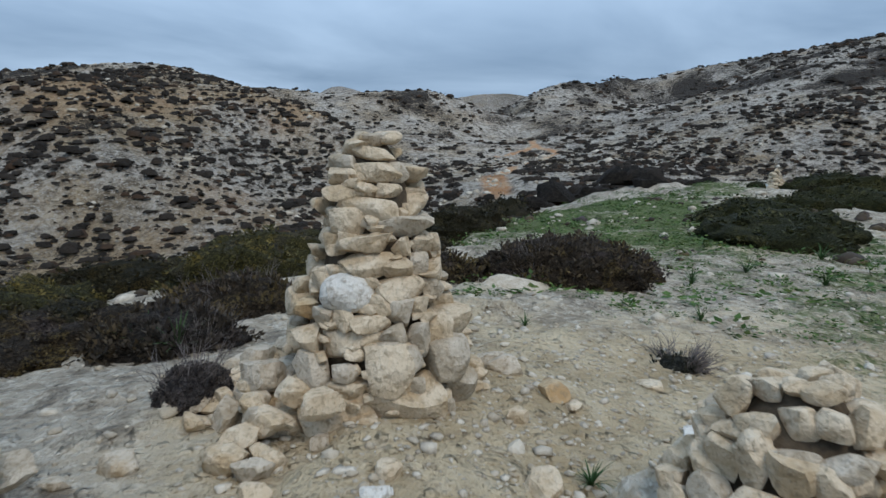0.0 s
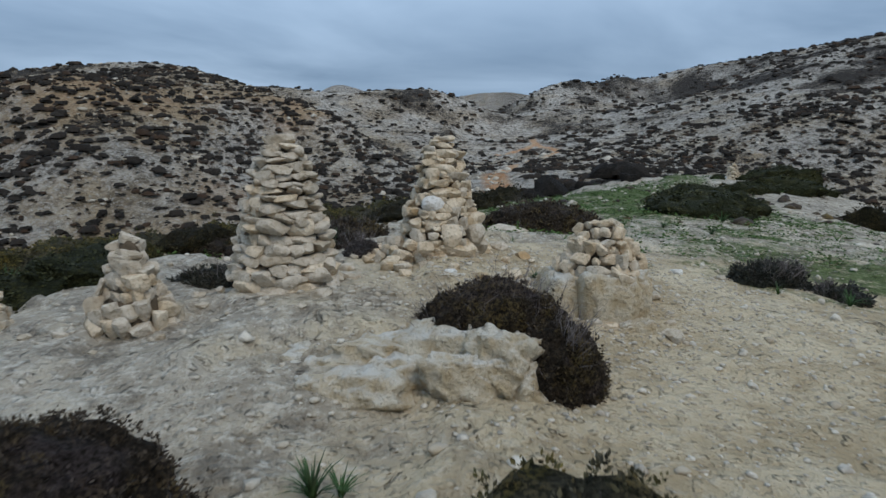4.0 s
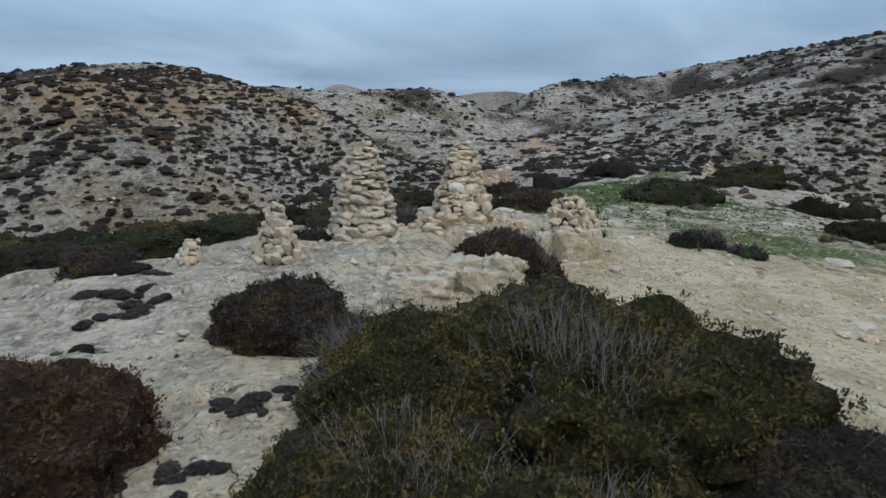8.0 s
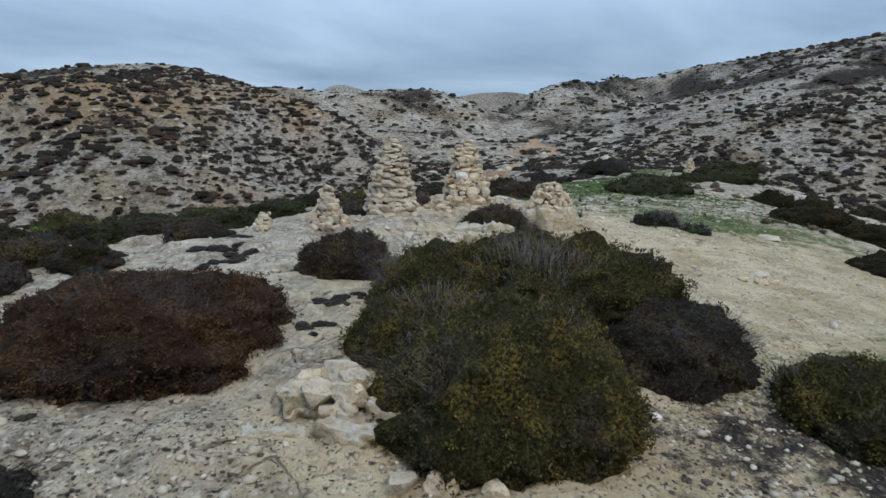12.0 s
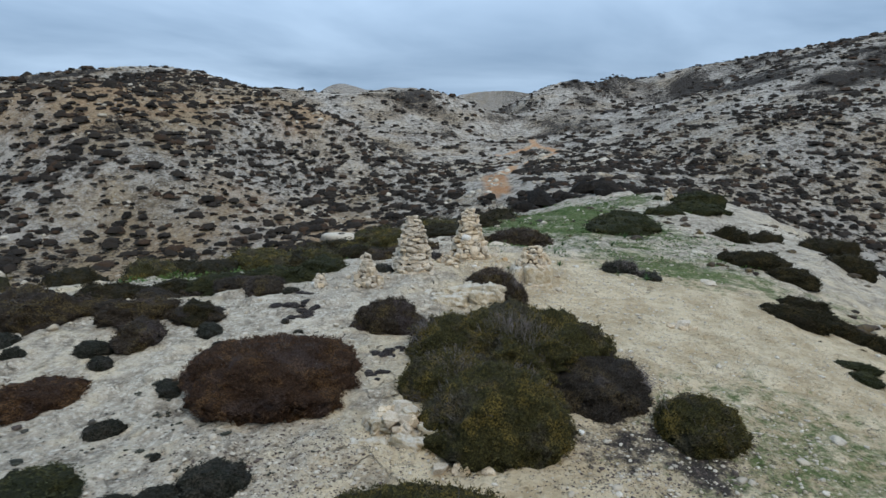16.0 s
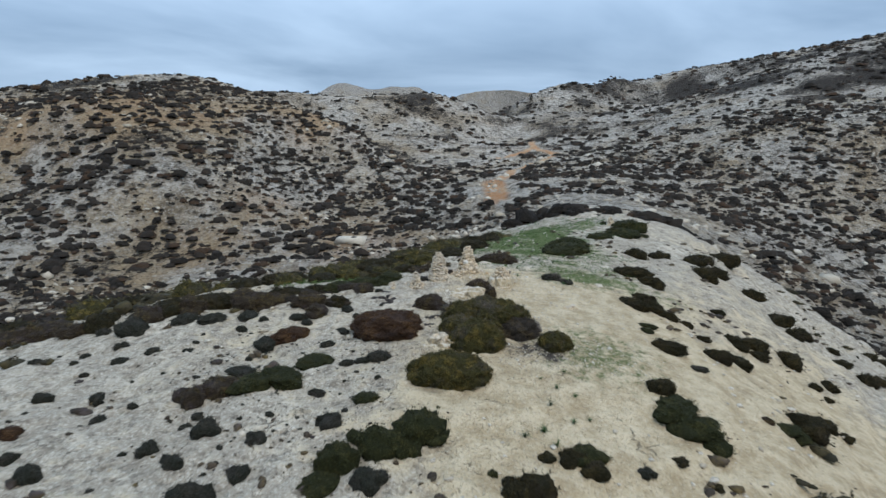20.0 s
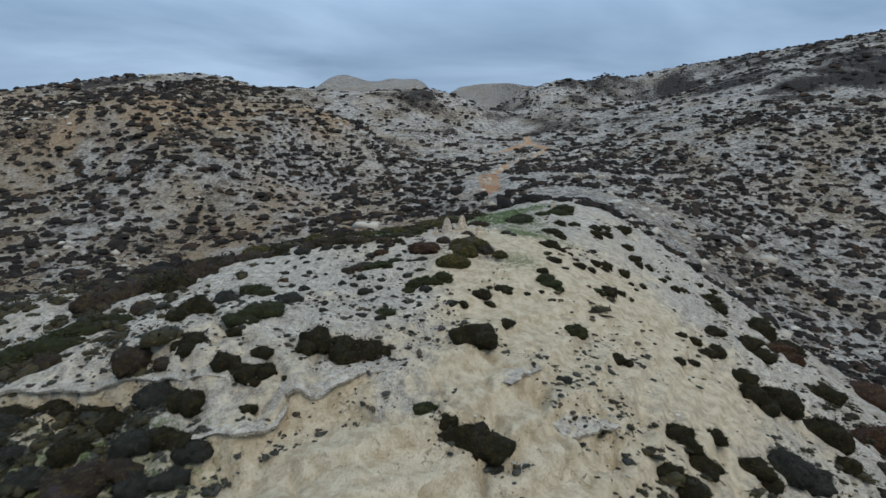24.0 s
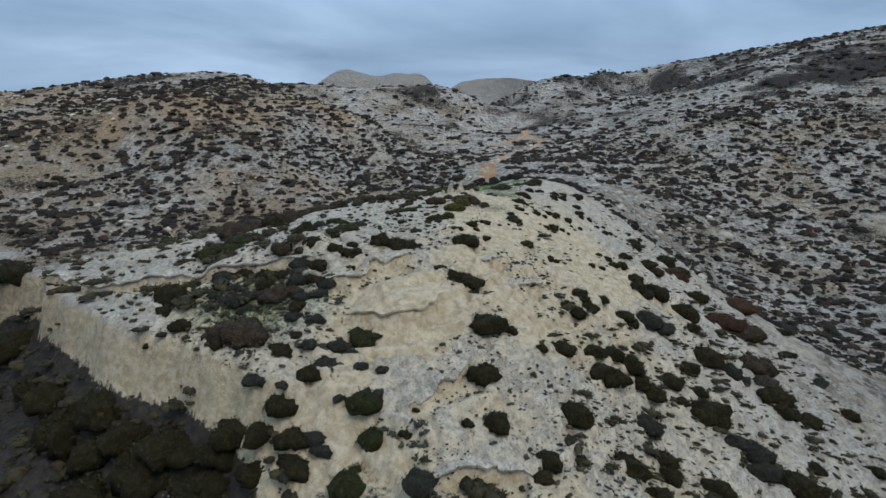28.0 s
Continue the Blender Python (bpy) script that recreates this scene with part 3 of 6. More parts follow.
def covers(x, y, z):
    """How much bare soil, grass and dark scrub litter lies at each place, 0 to 1."""
    far = np.hypot(x, y - 2)
    n1, n2 = fractal(x, y, 6, 3, 91), fractal(x, y, 30, 3, 92)
    n1, n2 = n1 * step(700, 300, far), n2 * step(1500, 800, far)
    soil = 0.30 + 0.30 * n1
    soil += 0.65 * blob(x, y, 4.5, -1.5, 5.0, 7.5, 0.9) + 0.45 * blob(x, y, 2.6, 3, 4, 3, 0.9) - 0.2 * blob(x, y, -3.6, 2, 3, 5, 0.9) + 0.55 * blob(x, y, 2.5, -14, 6, 10, 0.9) + 0.75 * blob(x, y, -8.5, -35.5, 7, 4, 0.6) + 0.3 * blob(x, y, 4, -32, 9, 8, 0.9)
    soil += 0.5 * blob(x, y, 12, -12, 15, 24, 0.9) + 0.6 * step(0.1, 0.6, scarp_drop(x, y))
    soil += 0.2 * step(-16, -32, y) * step(40, 26, np.abs(x)) + 0.14 * step(-10, -60, x) * step(60, 140, far)
    soil += (0.02 + 0.5 * n2) * step(60, 140, far) + 0.75 * step(0.25, 0.8, ledge_drop(x, y)) * step(16, 24, far)
    patchy = fractal(x, y, 2.4, 4, 93)
    grass = (0.56 + 0.5 * patchy) * (blob(x, y, 5.5, 12, 6, 8, 0.9) + 0.5 * blob(x, y, 9, 5, 6, 5, 0.9)) + (0.8 + 0.5 * patchy) * blob(x, y, 6, 26, 10, 14, 0.9) + 0.4 * blob(x, y, 4, -6, 4, 4, 0.9)
    grass += 0.4 * blob(x, y, -7, 7, 6, 3, 0.9) + 0.58 * blob(x, y, -22, -36, 14, 10, 0.9) + 0.25 * blob(x, y, -12, -12, 12, 12, 0.9) + 0.5 * blob(x, y, -18, 30, 14, 8, 0.9)
    grass += 0.22 * blob(x, y, 11, -8, 11, 18, 0.9)
    scrub = (0.27 + 0.36 * n2) * step(25, 70, far) + 0.5 * blob(x, y, -20, 24, 26, 14) + 0.30 * blob(x, y, -45, 20, 30, 40)
    scrub += 0.05 * step(300, 420, y) + 0.085 * step(280, 420, far) + 0.06 * step(28, 50, z) * step(60, 160, far) + 0.52 * blob(x, y, 1.9, -6.3, 3.0, 2.4, 0.9) + 0.3 * blob(x, y, -3.4, -7.4, 2.4, 1.2, 0.9) + 0.15 * step(20, 34, x) * step(-60, 0, -y) + 0.5 * step(0.5, 3, scarp_drop(x, y)) * step(5, 6.6, scarp_drop(x, y)) + 0.26 * blob(x, y, -18, -34, 15, 14, 0.9) + 0.45 * blob(x, y, -14, -57, 12, 6, 0.9) + 0.05 * blob(x, y, -85, 110, 110, 130, 0.9) + 0.04 * step(90, 220, x)
    soil = soil * step(1600, 900, far)
    way = track(x, y, 3.8)
    ochre = step(-0.05, 0.35, fractal(x, y, 60, 3, 95)) * step(-25, -60, x) * step(90, 130, y) + 0.8 * blob(x, y, -28, 150, 22, 40, 0.9)
    ochre = ochre * step(420, 340, y)
    soil += 0.4 * ochre
    return np.clip(np.stack([soil, grass * (1 - way), scrub * (1 - way), np.maximum(way, 0.25 * ochre)], 1), 0, 1)


gx = axis(-4.0, 5.0, 0.13, -4200, 4200, (0.009, 0.015), 3.6, 420)
gy = np.r_[axis(-9.0, 7.0, 0.13, -62, 4200, (0.008, 0.018), 3.6, 480)]
gy = np.r_[gy[0] - np.geomspace(1500, 0.8, 40), gy]
XX, YY = np.meshgrid(gx, gy)
ZZ = height(XX.ravel(), YY.ravel())
nx, ny = len(gx), len(gy)
grid = np.arange(nx * ny).reshape(ny, nx)
quads = np.stack([grid[:-1, :-1], grid[:-1, 1:], grid[1:, 1:], grid[1:, :-1]], -1).reshape(-1, 4)
mesh = bpy.data.meshes.new("ground")
mesh.vertices.add(nx * ny)
mesh.vertices.foreach_set("co", np.stack([XX.ravel(), YY.ravel(), ZZ], 1).ravel())
mesh.loops.add(quads.size)
mesh.loops.foreach_set("vertex_index", quads.ravel())
mesh.polygons.add(len(quads))
mesh.polygons.foreach_set("loop_start", np.arange(0, quads.size, 4))
mesh.polygons.foreach_set("use_smooth", np.ones(len(quads), bool))
mesh.update(calc_edges=True)
cover = mesh.attributes.new("cover", "FLOAT_COLOR", "POINT")
cover.data.foreach_set("color", covers(XX.ravel(), YY.ravel(), ZZ).ravel())
weather = mesh.attributes.new("weather", "FLOAT", "POINT")
weather.data.foreach_set("value", step(22, 80, np.hypot(XX.ravel() + 4, 0.62 * (YY.ravel() + 14)) + 8 * fractal(XX.ravel(), YY.ravel(), 16, 3, 99)))
mesh.materials.append(GROUND)
tagged(new("ground", mesh), "pale limestone hills with tan soil and dark scrub", "ground", kind="structure")


def ground_at(x, y):
    """The height of the ground's sheet at a place."""
    i = int(np.clip(np.searchsorted(gx, x) - 1, 0, nx - 2))
    j = int(np.clip(np.searchsorted(gy, y) - 1, 0, ny - 2))
    u, v = (x - gx[i]) / (gx[i + 1] - gx[i]), (y - gy[j]) / (gy[j + 1] - gy[j])
    z = ZZ[[j * nx + i, j * nx + i + 1, (j + 1) * nx + i, (j + 1) * nx + i + 1]]
    return float((z[0] * (1 - u) + z[1] * u) * (1 - v) + (z[2] * (1 - u) + z[3] * u) * v)
# ---------------------------------------------------------------- helpers for things
def part(name, data, material, parent, label=""):
    """Links a mesh, or a bmesh, as one object under a thing."""
    if isinstance(data, bmesh.types.BMesh):
        me = bpy.data.meshes.new(name)
        data.to_mesh(me)
        data.free()
        data = me
    if material and not data.materials:
        data.materials.append(material)
    ob = new(name, data)
    ob.parent = parent
    return tagged(ob, label)


def sheet_mesh(name, verts, faces, material, smooth=False):
    """A mesh from arrays of corners; all faces have the same number of corners."""
    verts, faces = np.asarray(verts, float), np.asarray(faces, int)
    k = faces.shape[1]
    me = bpy.data.meshes.new(name)
    me.vertices.add(len(verts))
    me.vertices.foreach_set("co", verts.ravel())
    me.loops.add(faces.size)
    me.loops.foreach_set("vertex_index", faces.ravel())
    me.polygons.add(len(faces))
    me.polygons.foreach_set("loop_start", np.arange(0, faces.size, k))
    if smooth:
        me.polygons.foreach_set("use_smooth", np.ones(len(faces), bool))
    me.update(calc_edges=True)
    me.materials.append(material)
    return me


def ball(levels):
    bm = bmesh.new()
    bmesh.ops.create_icosphere(bm, subdivisions=levels, radius=1.0)
    v = np.array([x.co[:] for x in bm.verts])
    f = np.array([[x.index for x in q.verts] for q in bm.faces])
    bm.free()
    return v, f


BALL2, BALL3, BALL4, BALL5 = ball(2), ball(3), ball(4), ball(5)


def stone_shape(rng, size, cuts=9, source=BALL3, jag=0.05, grain=1.0):
    """A broken block: a ball cut flat by chance planes, then roughened. size: full width, depth, height."""
    v = source[0].copy()
    for _ in range(cuts):
        n = rng.normal(size=3)
        n /= np.linalg.norm(n)
        d = rng.uniform(0.42, 0.75)
        over = np.maximum(v @ n - d, 0)
        v -= over[:, None] * n
    v[:, 2] = np.clip(v[:, 2], -rng.uniform(0.5, 0.7), rng.uniform(0.5, 0.7))
    v = v * 0.91 + 0.09 * source[0] * np.abs(v).max(0)
    v /= np.abs(v).max(0)
    p = v * 2.3 / grain + rng.uniform(0, 50, 3)
    v *= (1 + jag * fractal(p[:, 0] + p[:, 2] * 0.7, p[:, 1] + p[:, 2] * 0.9, 1.0, 4, int(rng.integers(1000))))[:, None]
    return v * np.array(size) / 2


STONE_RNG = np.random.default_rng(5)
UNIT_STONES = [stone_shape(STONE_RNG, (1, 1, 1), 11, jag=0.06) for _ in range(16)]
STONE_MESHES = {}


def stone_mesh(kind, material):
    key = (kind % 16, material.name)
    if key not in STONE_MESHES:
        STONE_MESHES[key] = sheet_mesh("stone", UNIT_STONES[kind % 16], BALL3[1], material, True)
        STONE_MESHES[key].set_sharp_from_angle(angle=radians(30))
    return STONE_MESHES[key]


def empty(name, x, y, z, label, category, group=""):
    ob = new(name)
    ob.location = (x, y, z)
    ob.empty_display_size = 0.2
    return tagged(ob, label, category, group)


def add_stone(parent, rng, at, size, turn, material, lean=0.12, name="stone"):
    ob = new(name, stone_mesh(int(rng.integers(16)), material))
    ob.parent = parent
    ob.location, ob.scale = at, size
    ob.rotation_euler = (rng.normal(0, lean), rng.normal(0, lean), turn)
    return ob


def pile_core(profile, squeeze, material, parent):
    """A filler inside a cairn, coloured dark to stand for the shade between its stones."""
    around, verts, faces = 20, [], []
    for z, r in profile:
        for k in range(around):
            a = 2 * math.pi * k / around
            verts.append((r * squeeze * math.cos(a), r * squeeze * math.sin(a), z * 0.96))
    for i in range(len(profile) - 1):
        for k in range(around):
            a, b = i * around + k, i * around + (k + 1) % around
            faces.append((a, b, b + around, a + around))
    return part("filler_core", sheet_mesh("filler_core", verts, faces, material, True), None, parent)


def cairn(name, x, y, z, profile, course, width, label, seed, materials, lean=0.13, front=0.0):
    """Dry-stacked courses of stones round a core. profile: (height, radius) pairs; course: stone heights at foot and top; width likewise;
    front: half angle of the side towards the open ground that is left for stones laid one by one."""
    rng = np.random.default_rng(seed)
    top = empty(name, x, y, z, label, "cairn", "stone cairns on the crest")
    zs, rs = zip(*profile)
    pile_core(profile, 0.74, GAP_SHADE, top)
    level, high = 0.0, zs[-1]
    while level < high - 0.02:
        f = level / high
        h = (course[0] * (1 - f) + course[1] * f) * rng.uniform(0.8, 1.25)
        w = width[0] * (1 - f) + width[1] * f
        r = float(np.interp(level + h / 2, zs, rs))
        if r < w * 0.55:
            if front:
                break
            add_stone(top, rng, (rng.normal(0, 0.02), rng.normal(0, 0.02), level + h / 2), (max(r * 2.1, 0.14), max(r * 1.8, 0.12), h * 1.15), rng.uniform(0, 6.3), materials[0], lean)
            level += h * 0.92
            continue
        a, turn = rng.uniform(0, 6.3), 0.0
        while turn < 2 * math.pi:
            wide = w * rng.uniform(0.6, 1.45)
            deep = min(w * rng.uniform(0.7, 1.1), r * 1.2)
            tall = h * rng.uniform(0.75, 1.3)
            d = wide / r
            if turn + d * 0.6 > 2 * math.pi:
                break
            b = a + turn + d / 2
            out = r - deep / 2 + rng.normal(0, 0.025) + 0.02
            pick = rng.random()
            stuff = materials[0] if pick < 0.72 else materials[1] if pick < 0.95 else materials[2]
            turn += d * 0.97
            if abs((b + math.pi / 2 + math.pi) % (2 * math.pi) - math.pi) < front:
                continue
            add_stone(top, rng, (out * math.cos(b), out * math.sin(b), level + tall / 2 + rng.normal(0, 0.012)), (deep * 1.1, wide * 1.16, tall * 1.2), b, stuff, lean)
        level += h * 0.93
    return top


def dome(v, rng, lump):
    """Lumpy dome factor for directions v."""
    p = v * 2.1 + rng.uniform(0, 90, 3)
    return 1 + lump * (lumps(p, 1.0, 2, 7) + 0.85 * lumps(p, 0.36, 3, 9) + 0.5 * lumps(p, 0.15, 2, 11))


def lumps(p, size, octaves, seed):
    """Noise in space, with no streaks on steep sides."""
    p = p @ np.array([[0.67, 0.51, -0.54], [-0.26, 0.84, 0.47], [0.69, -0.18, 0.70]])
    return 0.45 * (fractal(p[:, 0], p[:, 1], size, octaves, seed) + fractal(p[:, 1], p[:, 2], size, octaves, seed + 20) + fractal(p[:, 2], p[:, 0], size, octaves, seed + 40))


def leaf_cloud(rng, radii, count, leaf, lump=0.3, sink=0.14, shape=None, bunch=12):
    """Corners and faces of small leaves in bunches over a lumpy dome."""
    heads = max(count // bunch, 1)
    v = rng.normal(size=(heads, 3))
    v[:, 2] = np.abs(v[:, 2]) * 1.0 - 0.32
    v /= np.linalg.norm(v, axis=1)[:, None]
    seed = np.random.default_rng(int(rng.integers(1 << 30)) if shape is None else shape)
    r = dome(v, seed, lump) * (1.0 - sink * rng.random(heads) ** 2)
    keep = lumps(v * 9.0 * float(np.mean(radii)) + 40, 1.0, 2, 93) > -0.3 if bunch > 8 else np.ones(heads, bool)
    v, r = v[keep], r[keep]
    head = v * r[:, None] * np.array(radii)
    return leaf_sprays(rng, head, v / np.array(radii), leaf, bunch)


def leaf_sprays(rng, head, out, leaf, bunch, loose=1.0):
    """Bunches of leaves round the heads, turned outwards."""
    p = np.repeat(head, bunch, 0)
    count = len(p)
    out = np.repeat(out, bunch, 0)
    out /= np.linalg.norm(out, axis=1)[:, None]
    spread = np.clip(rng.normal(0, 0.8, (count, 3)), -1.3, 1.3)
    p = p + spread * leaf * loose + out * leaf * 0.3
    tip = out * 0.5 + spread * 0.55 + rng.normal(0, 0.25, (count, 3)) + np.array([0, 0, 0.2])
    tip /= np.linalg.norm(tip, axis=1)[:, None]
    side = np.cross(tip, rng.normal(size=(count, 3)))
    side /= np.linalg.norm(side, axis=1)[:, None] + 1e-9
    size = leaf * rng.uniform(0.6, 1.5, count)[:, None]
    a = p - tip * size * 0.5
    verts = np.stack([a, p + side * size * 0.36, p + tip * size * 0.8, p - side * size * 0.36], 1).reshape(-1, 3)
    return verts, np.arange(count * 4).reshape(-1, 4)


def half_ball(levels):
    v, f = ball(levels)
    keep = v[:, 2] > -0.5
    index = np.cumsum(keep) - 1
    return v[keep], index[f[keep[f].all(1)]]


HALF1 = half_ball(1)


def low_dome():
    """A dome of eighteen triangles."""
    v = [(math.cos(k * math.pi / 3), math.sin(k * math.pi / 3), -0.25) for k in range(6)] + [(0.7 * math.cos((k + 0.5) * math.pi / 3), 0.7 * math.sin((k + 0.5) * math.pi / 3), 0.65) for k in range(6)] + [(0, 0, 0.95)]
    f = []
    for k in range(6):
        n = (k + 1) % 6
        f += [(k, n, k + 6), (n, n + 6, k + 6), (k + 6, n + 6, 12)]
    return np.array(v), np.array(f)


DOME = low_dome()


def clump(rng, lobes, source, jitter=0.2, leaves=0, leaf=0.07, bunch=6):
    """A ragged shrub of radius about 1: cushions of different size that run into each other, and sprays of leaves on them."""
    n, m = lobes, len(source[0])
    a, d = rng.uniform(0, 6.3, n), 0.72 * np.sqrt(rng.random(n))
    d[0] = 0.1
    r = rng.uniform(0.24, 0.5, n) * (1.15 - 0.5 * d)
    mid = np.stack([d * np.cos(a), d * np.sin(a), 0.32 * (1 - d) * rng.uniform(0.5, 1.3, n)], 1)
    v = source[0][None] * (1 + rng.uniform(-jitter, jitter, (n, m, 1)))
    v = v * r[:, None, None] * np.array([1.15, 1.15, 0.95]) + mid[:, None, :]
    core = (v.reshape(-1, 3), (source[1][None] + (np.arange(n) * m)[:, None, None]).reshape(-1, 3))
    if not leaves:
        return core
    whole, leaves = leaves < 0, abs(leaves)
    heads = leaves // bunch
    pick = rng.choice(n, heads, p=r ** 2 / (r ** 2).sum())
    out = rng.normal(size=(heads, 3))
    out[:, 2] = np.abs(out[:, 2]) - 0.15
    out /= np.linalg.norm(out, axis=1)[:, None]
    head = mid[pick] + out * r[pick][:, None] * rng.uniform(0.95, 1.22, (heads, 1))
    fringe = leaf_sprays(rng, head, out, leaf, bunch, 1.1)
    if whole:   # cushions and leaves in one list of triangles
        q = fringe[1] + len(core[0])
        return np.concatenate([core[0], fringe[0]]), np.concatenate([core[1], q[:, :3], q[:, [0, 2, 3]]])
    return core, fringe


def twig_cloud(rng, radii, count, long, thick):
    """Bare forked twigs standing out of a dome, each with two side shoots."""
    patches = rng.normal(size=(4, 3)) * np.array([1, 1, 0.4]) + np.array([0, -0.3, 0.7])
    v = patches[rng.integers(4, size=count)] + rng.normal(0, 0.32, (count, 3))
    v[:, 2] = np.abs(v[:, 2]) + 0.1
    v /= np.linalg.norm(v, axis=1)[:, None]
    foot = v * np.array(radii) * rng.uniform(0.82, 0.98, count)[:, None]
    way = (v + rng.normal(0, 0.3, (count, 3)) + np.array([0, 0, 0.4])) * (long * rng.uniform(0.5, 1.2, count))[:, None]
    feet, ways, sizes = [foot], [way], [np.ones(count)]
    for fork in (0.35, 0.6):
        feet.append(foot + way * fork)
        ways.append((way + rng.normal(0, 0.45, (count, 3)) * np.linalg.norm(way, axis=1)[:, None]) * rng.uniform(0.4, 0.65, count)[:, None])
        sizes.append(np.full(count, 0.65))
    foot, way, size = np.concatenate(feet), np.concatenate(ways), np.concatenate(sizes)
    n, tip = len(foot), foot + way
    side = np.cross(way, rng.normal(size=(n, 3)))
    side /= np.linalg.norm(side, axis=1)[:, None] + 1e-9
    up = np.cross(side, way)
    up /= np.linalg.norm(up, axis=1)[:, None] + 1e-9
    t = (thick * size * rng.uniform(0.6, 1.3, n))[:, None]
    verts = np.stack([foot + side * t, foot - side * t * 0.5 + up * t * 0.87, foot - side * t * 0.5 - up * t * 0.87, tip], 1).reshape(-1, 3)
    k = np.arange(n)[:, None] * 4
    return verts, np.concatenate([k + [0, 1, 3], k + [1, 2, 3], k + [2, 0, 3]])


def core_mesh(rng, radii, lump, squeeze=0.97, source=BALL3):
    v = source[0].copy()
    v[:, 2] = np.maximum(v[:, 2], -0.7)
    r = dome(v, rng, lump)
    q = v * 9
    r = r * (1 + 0.05 * lumps(q, 1.0, 2, 77))
    return v * r[:, None] * np.array(radii) * squeeze, source[1]


def bush(x, y, radii, leaf, count, material, label, seed, twigs=0, turn=0.0, group="shrubs on the crest", category="shrub", name="bush", sink=0.0, lump=0.2):
    """A cushion shrub: dense inner branches, a skin of leaf sprays, bare twigs."""
    rng = np.random.default_rng(seed)
    top = empty(name, x, y, ground_at(x, y) - 0.05 - sink, label, category, group)
    top.rotation_euler = (0, 0, turn)
    if count > 6000:
        leaf, count = leaf * 0.8, int(count * 1.3)
    count = int(count * 1.4)
    keep = int(rng.integers(1 << 30))
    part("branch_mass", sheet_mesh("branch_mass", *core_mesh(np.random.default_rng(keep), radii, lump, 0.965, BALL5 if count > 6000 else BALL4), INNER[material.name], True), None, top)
    part("foliage", sheet_mesh("foliage", *leaf_cloud(rng, radii, count, leaf, lump, shape=keep), material), None, top)
    if twigs:
        tagged(part("dead_wood", sheet_mesh("dead_wood", *twig_cloud(rng, radii, twigs, 0.15, 0.0035), TWIG), None, top, "bare grey twigs"), kind="stuff")
    return top
# ---------------------------------------------------------------- cairns
# face of the tallest cairn towards the open ground: metres from its axis, height, width and thickness of each stone
FACE_TOP = [(0.03, 1.66, 0.21, 0.08), (-0.1, 1.64, 0.08, 0.06), (0.01, 1.57, 0.27, 0.08), (-0.18, 1.52, 0.22, 0.09), (0.06, 1.46, 0.26, 0.12), (-0.19, 1.45, 0.21, 0.11), (-0.1, 1.4, 0.12, 0.06), (0.19, 1.46, 0.12, 0.12),
            (-0.1, 1.34, 0.36, 0.1), (0.12, 1.35, 0.17, 0.09), (0.01, 1.24, 0.37, 0.13), (0.27, 1.22, 0.15, 0.1), (-0.15, 1.15, 0.22, 0.18), (0.19, 1.12, 0.4, 0.13), (-0.24, 1.03, 0.14, 0.12), (0.01, 1.02, 0.37, 0.13), (0.23, 1.01, 0.13, 0.11), (0.34, 1.02, 0.14, 0.13)]
FACE_MIDDLE = [(-0.05, 0.9, 0.35, 0.14), (0.19, 0.88, 0.18, 0.12), (0.32, 0.91, 0.13, 0.13), (0.4, 0.84, 0.11, 0.1), (0.23, 0.76, 0.32, 0.14), (0.03, 0.81, 0.1, 0.06), (-0.28, 0.81, 0.16, 0.15), (0.41, 0.74, 0.14, 0.14), (0.07, 0.67, 0.22, 0.13),
               (0.23, 0.62, 0.17, 0.17), (0.34, 0.64, 0.13, 0.13), (-0.14, 0.59, 0.15, 0.13), (-0.27, 0.59, 0.13, 0.13), (0.04, 0.58, 0.25, 0.09), (0.45, 0.5, 0.18, 0.21), (0.19, 0.51, 0.19, 0.11), (0.34, 0.46, 0.17, 0.2)]
FACE_FOOT = [(-0.13, 0.44, 0.46, 0.19), (-0.39, 0.44, 0.21, 0.23), (0.16, 0.45, 0.16, 0.05), (0.5, 0.28, 0.32, 0.3), (0.13, 0.26, 0.33, 0.35), (-0.13, 0.29, 0.16, 0.12), (-0.37, 0.26, 0.28, 0.23), (-0.13, 0.18, 0.26, 0.12), (0.31, 0.21, 0.1, 0.1),
             (0.27, 0.36, 0.15, 0.15), (-0.18, 0.05, 0.45, 0.31), (0.27, 0.05, 0.43, 0.36), (0.58, 0.1, 0.21, 0.3), (-0.02, -0.02, 0.2, 0.15), (0.46, -0.02, 0.14, 0.17)]
FIRST_PROFILE = [(0, 0.66), (0.3, 0.64), (0.58, 0.56), (0.68, 0.5), (1.05, 0.40), (1.42, 0.30), (1.62, 0.2), (1.72, 0.11)]


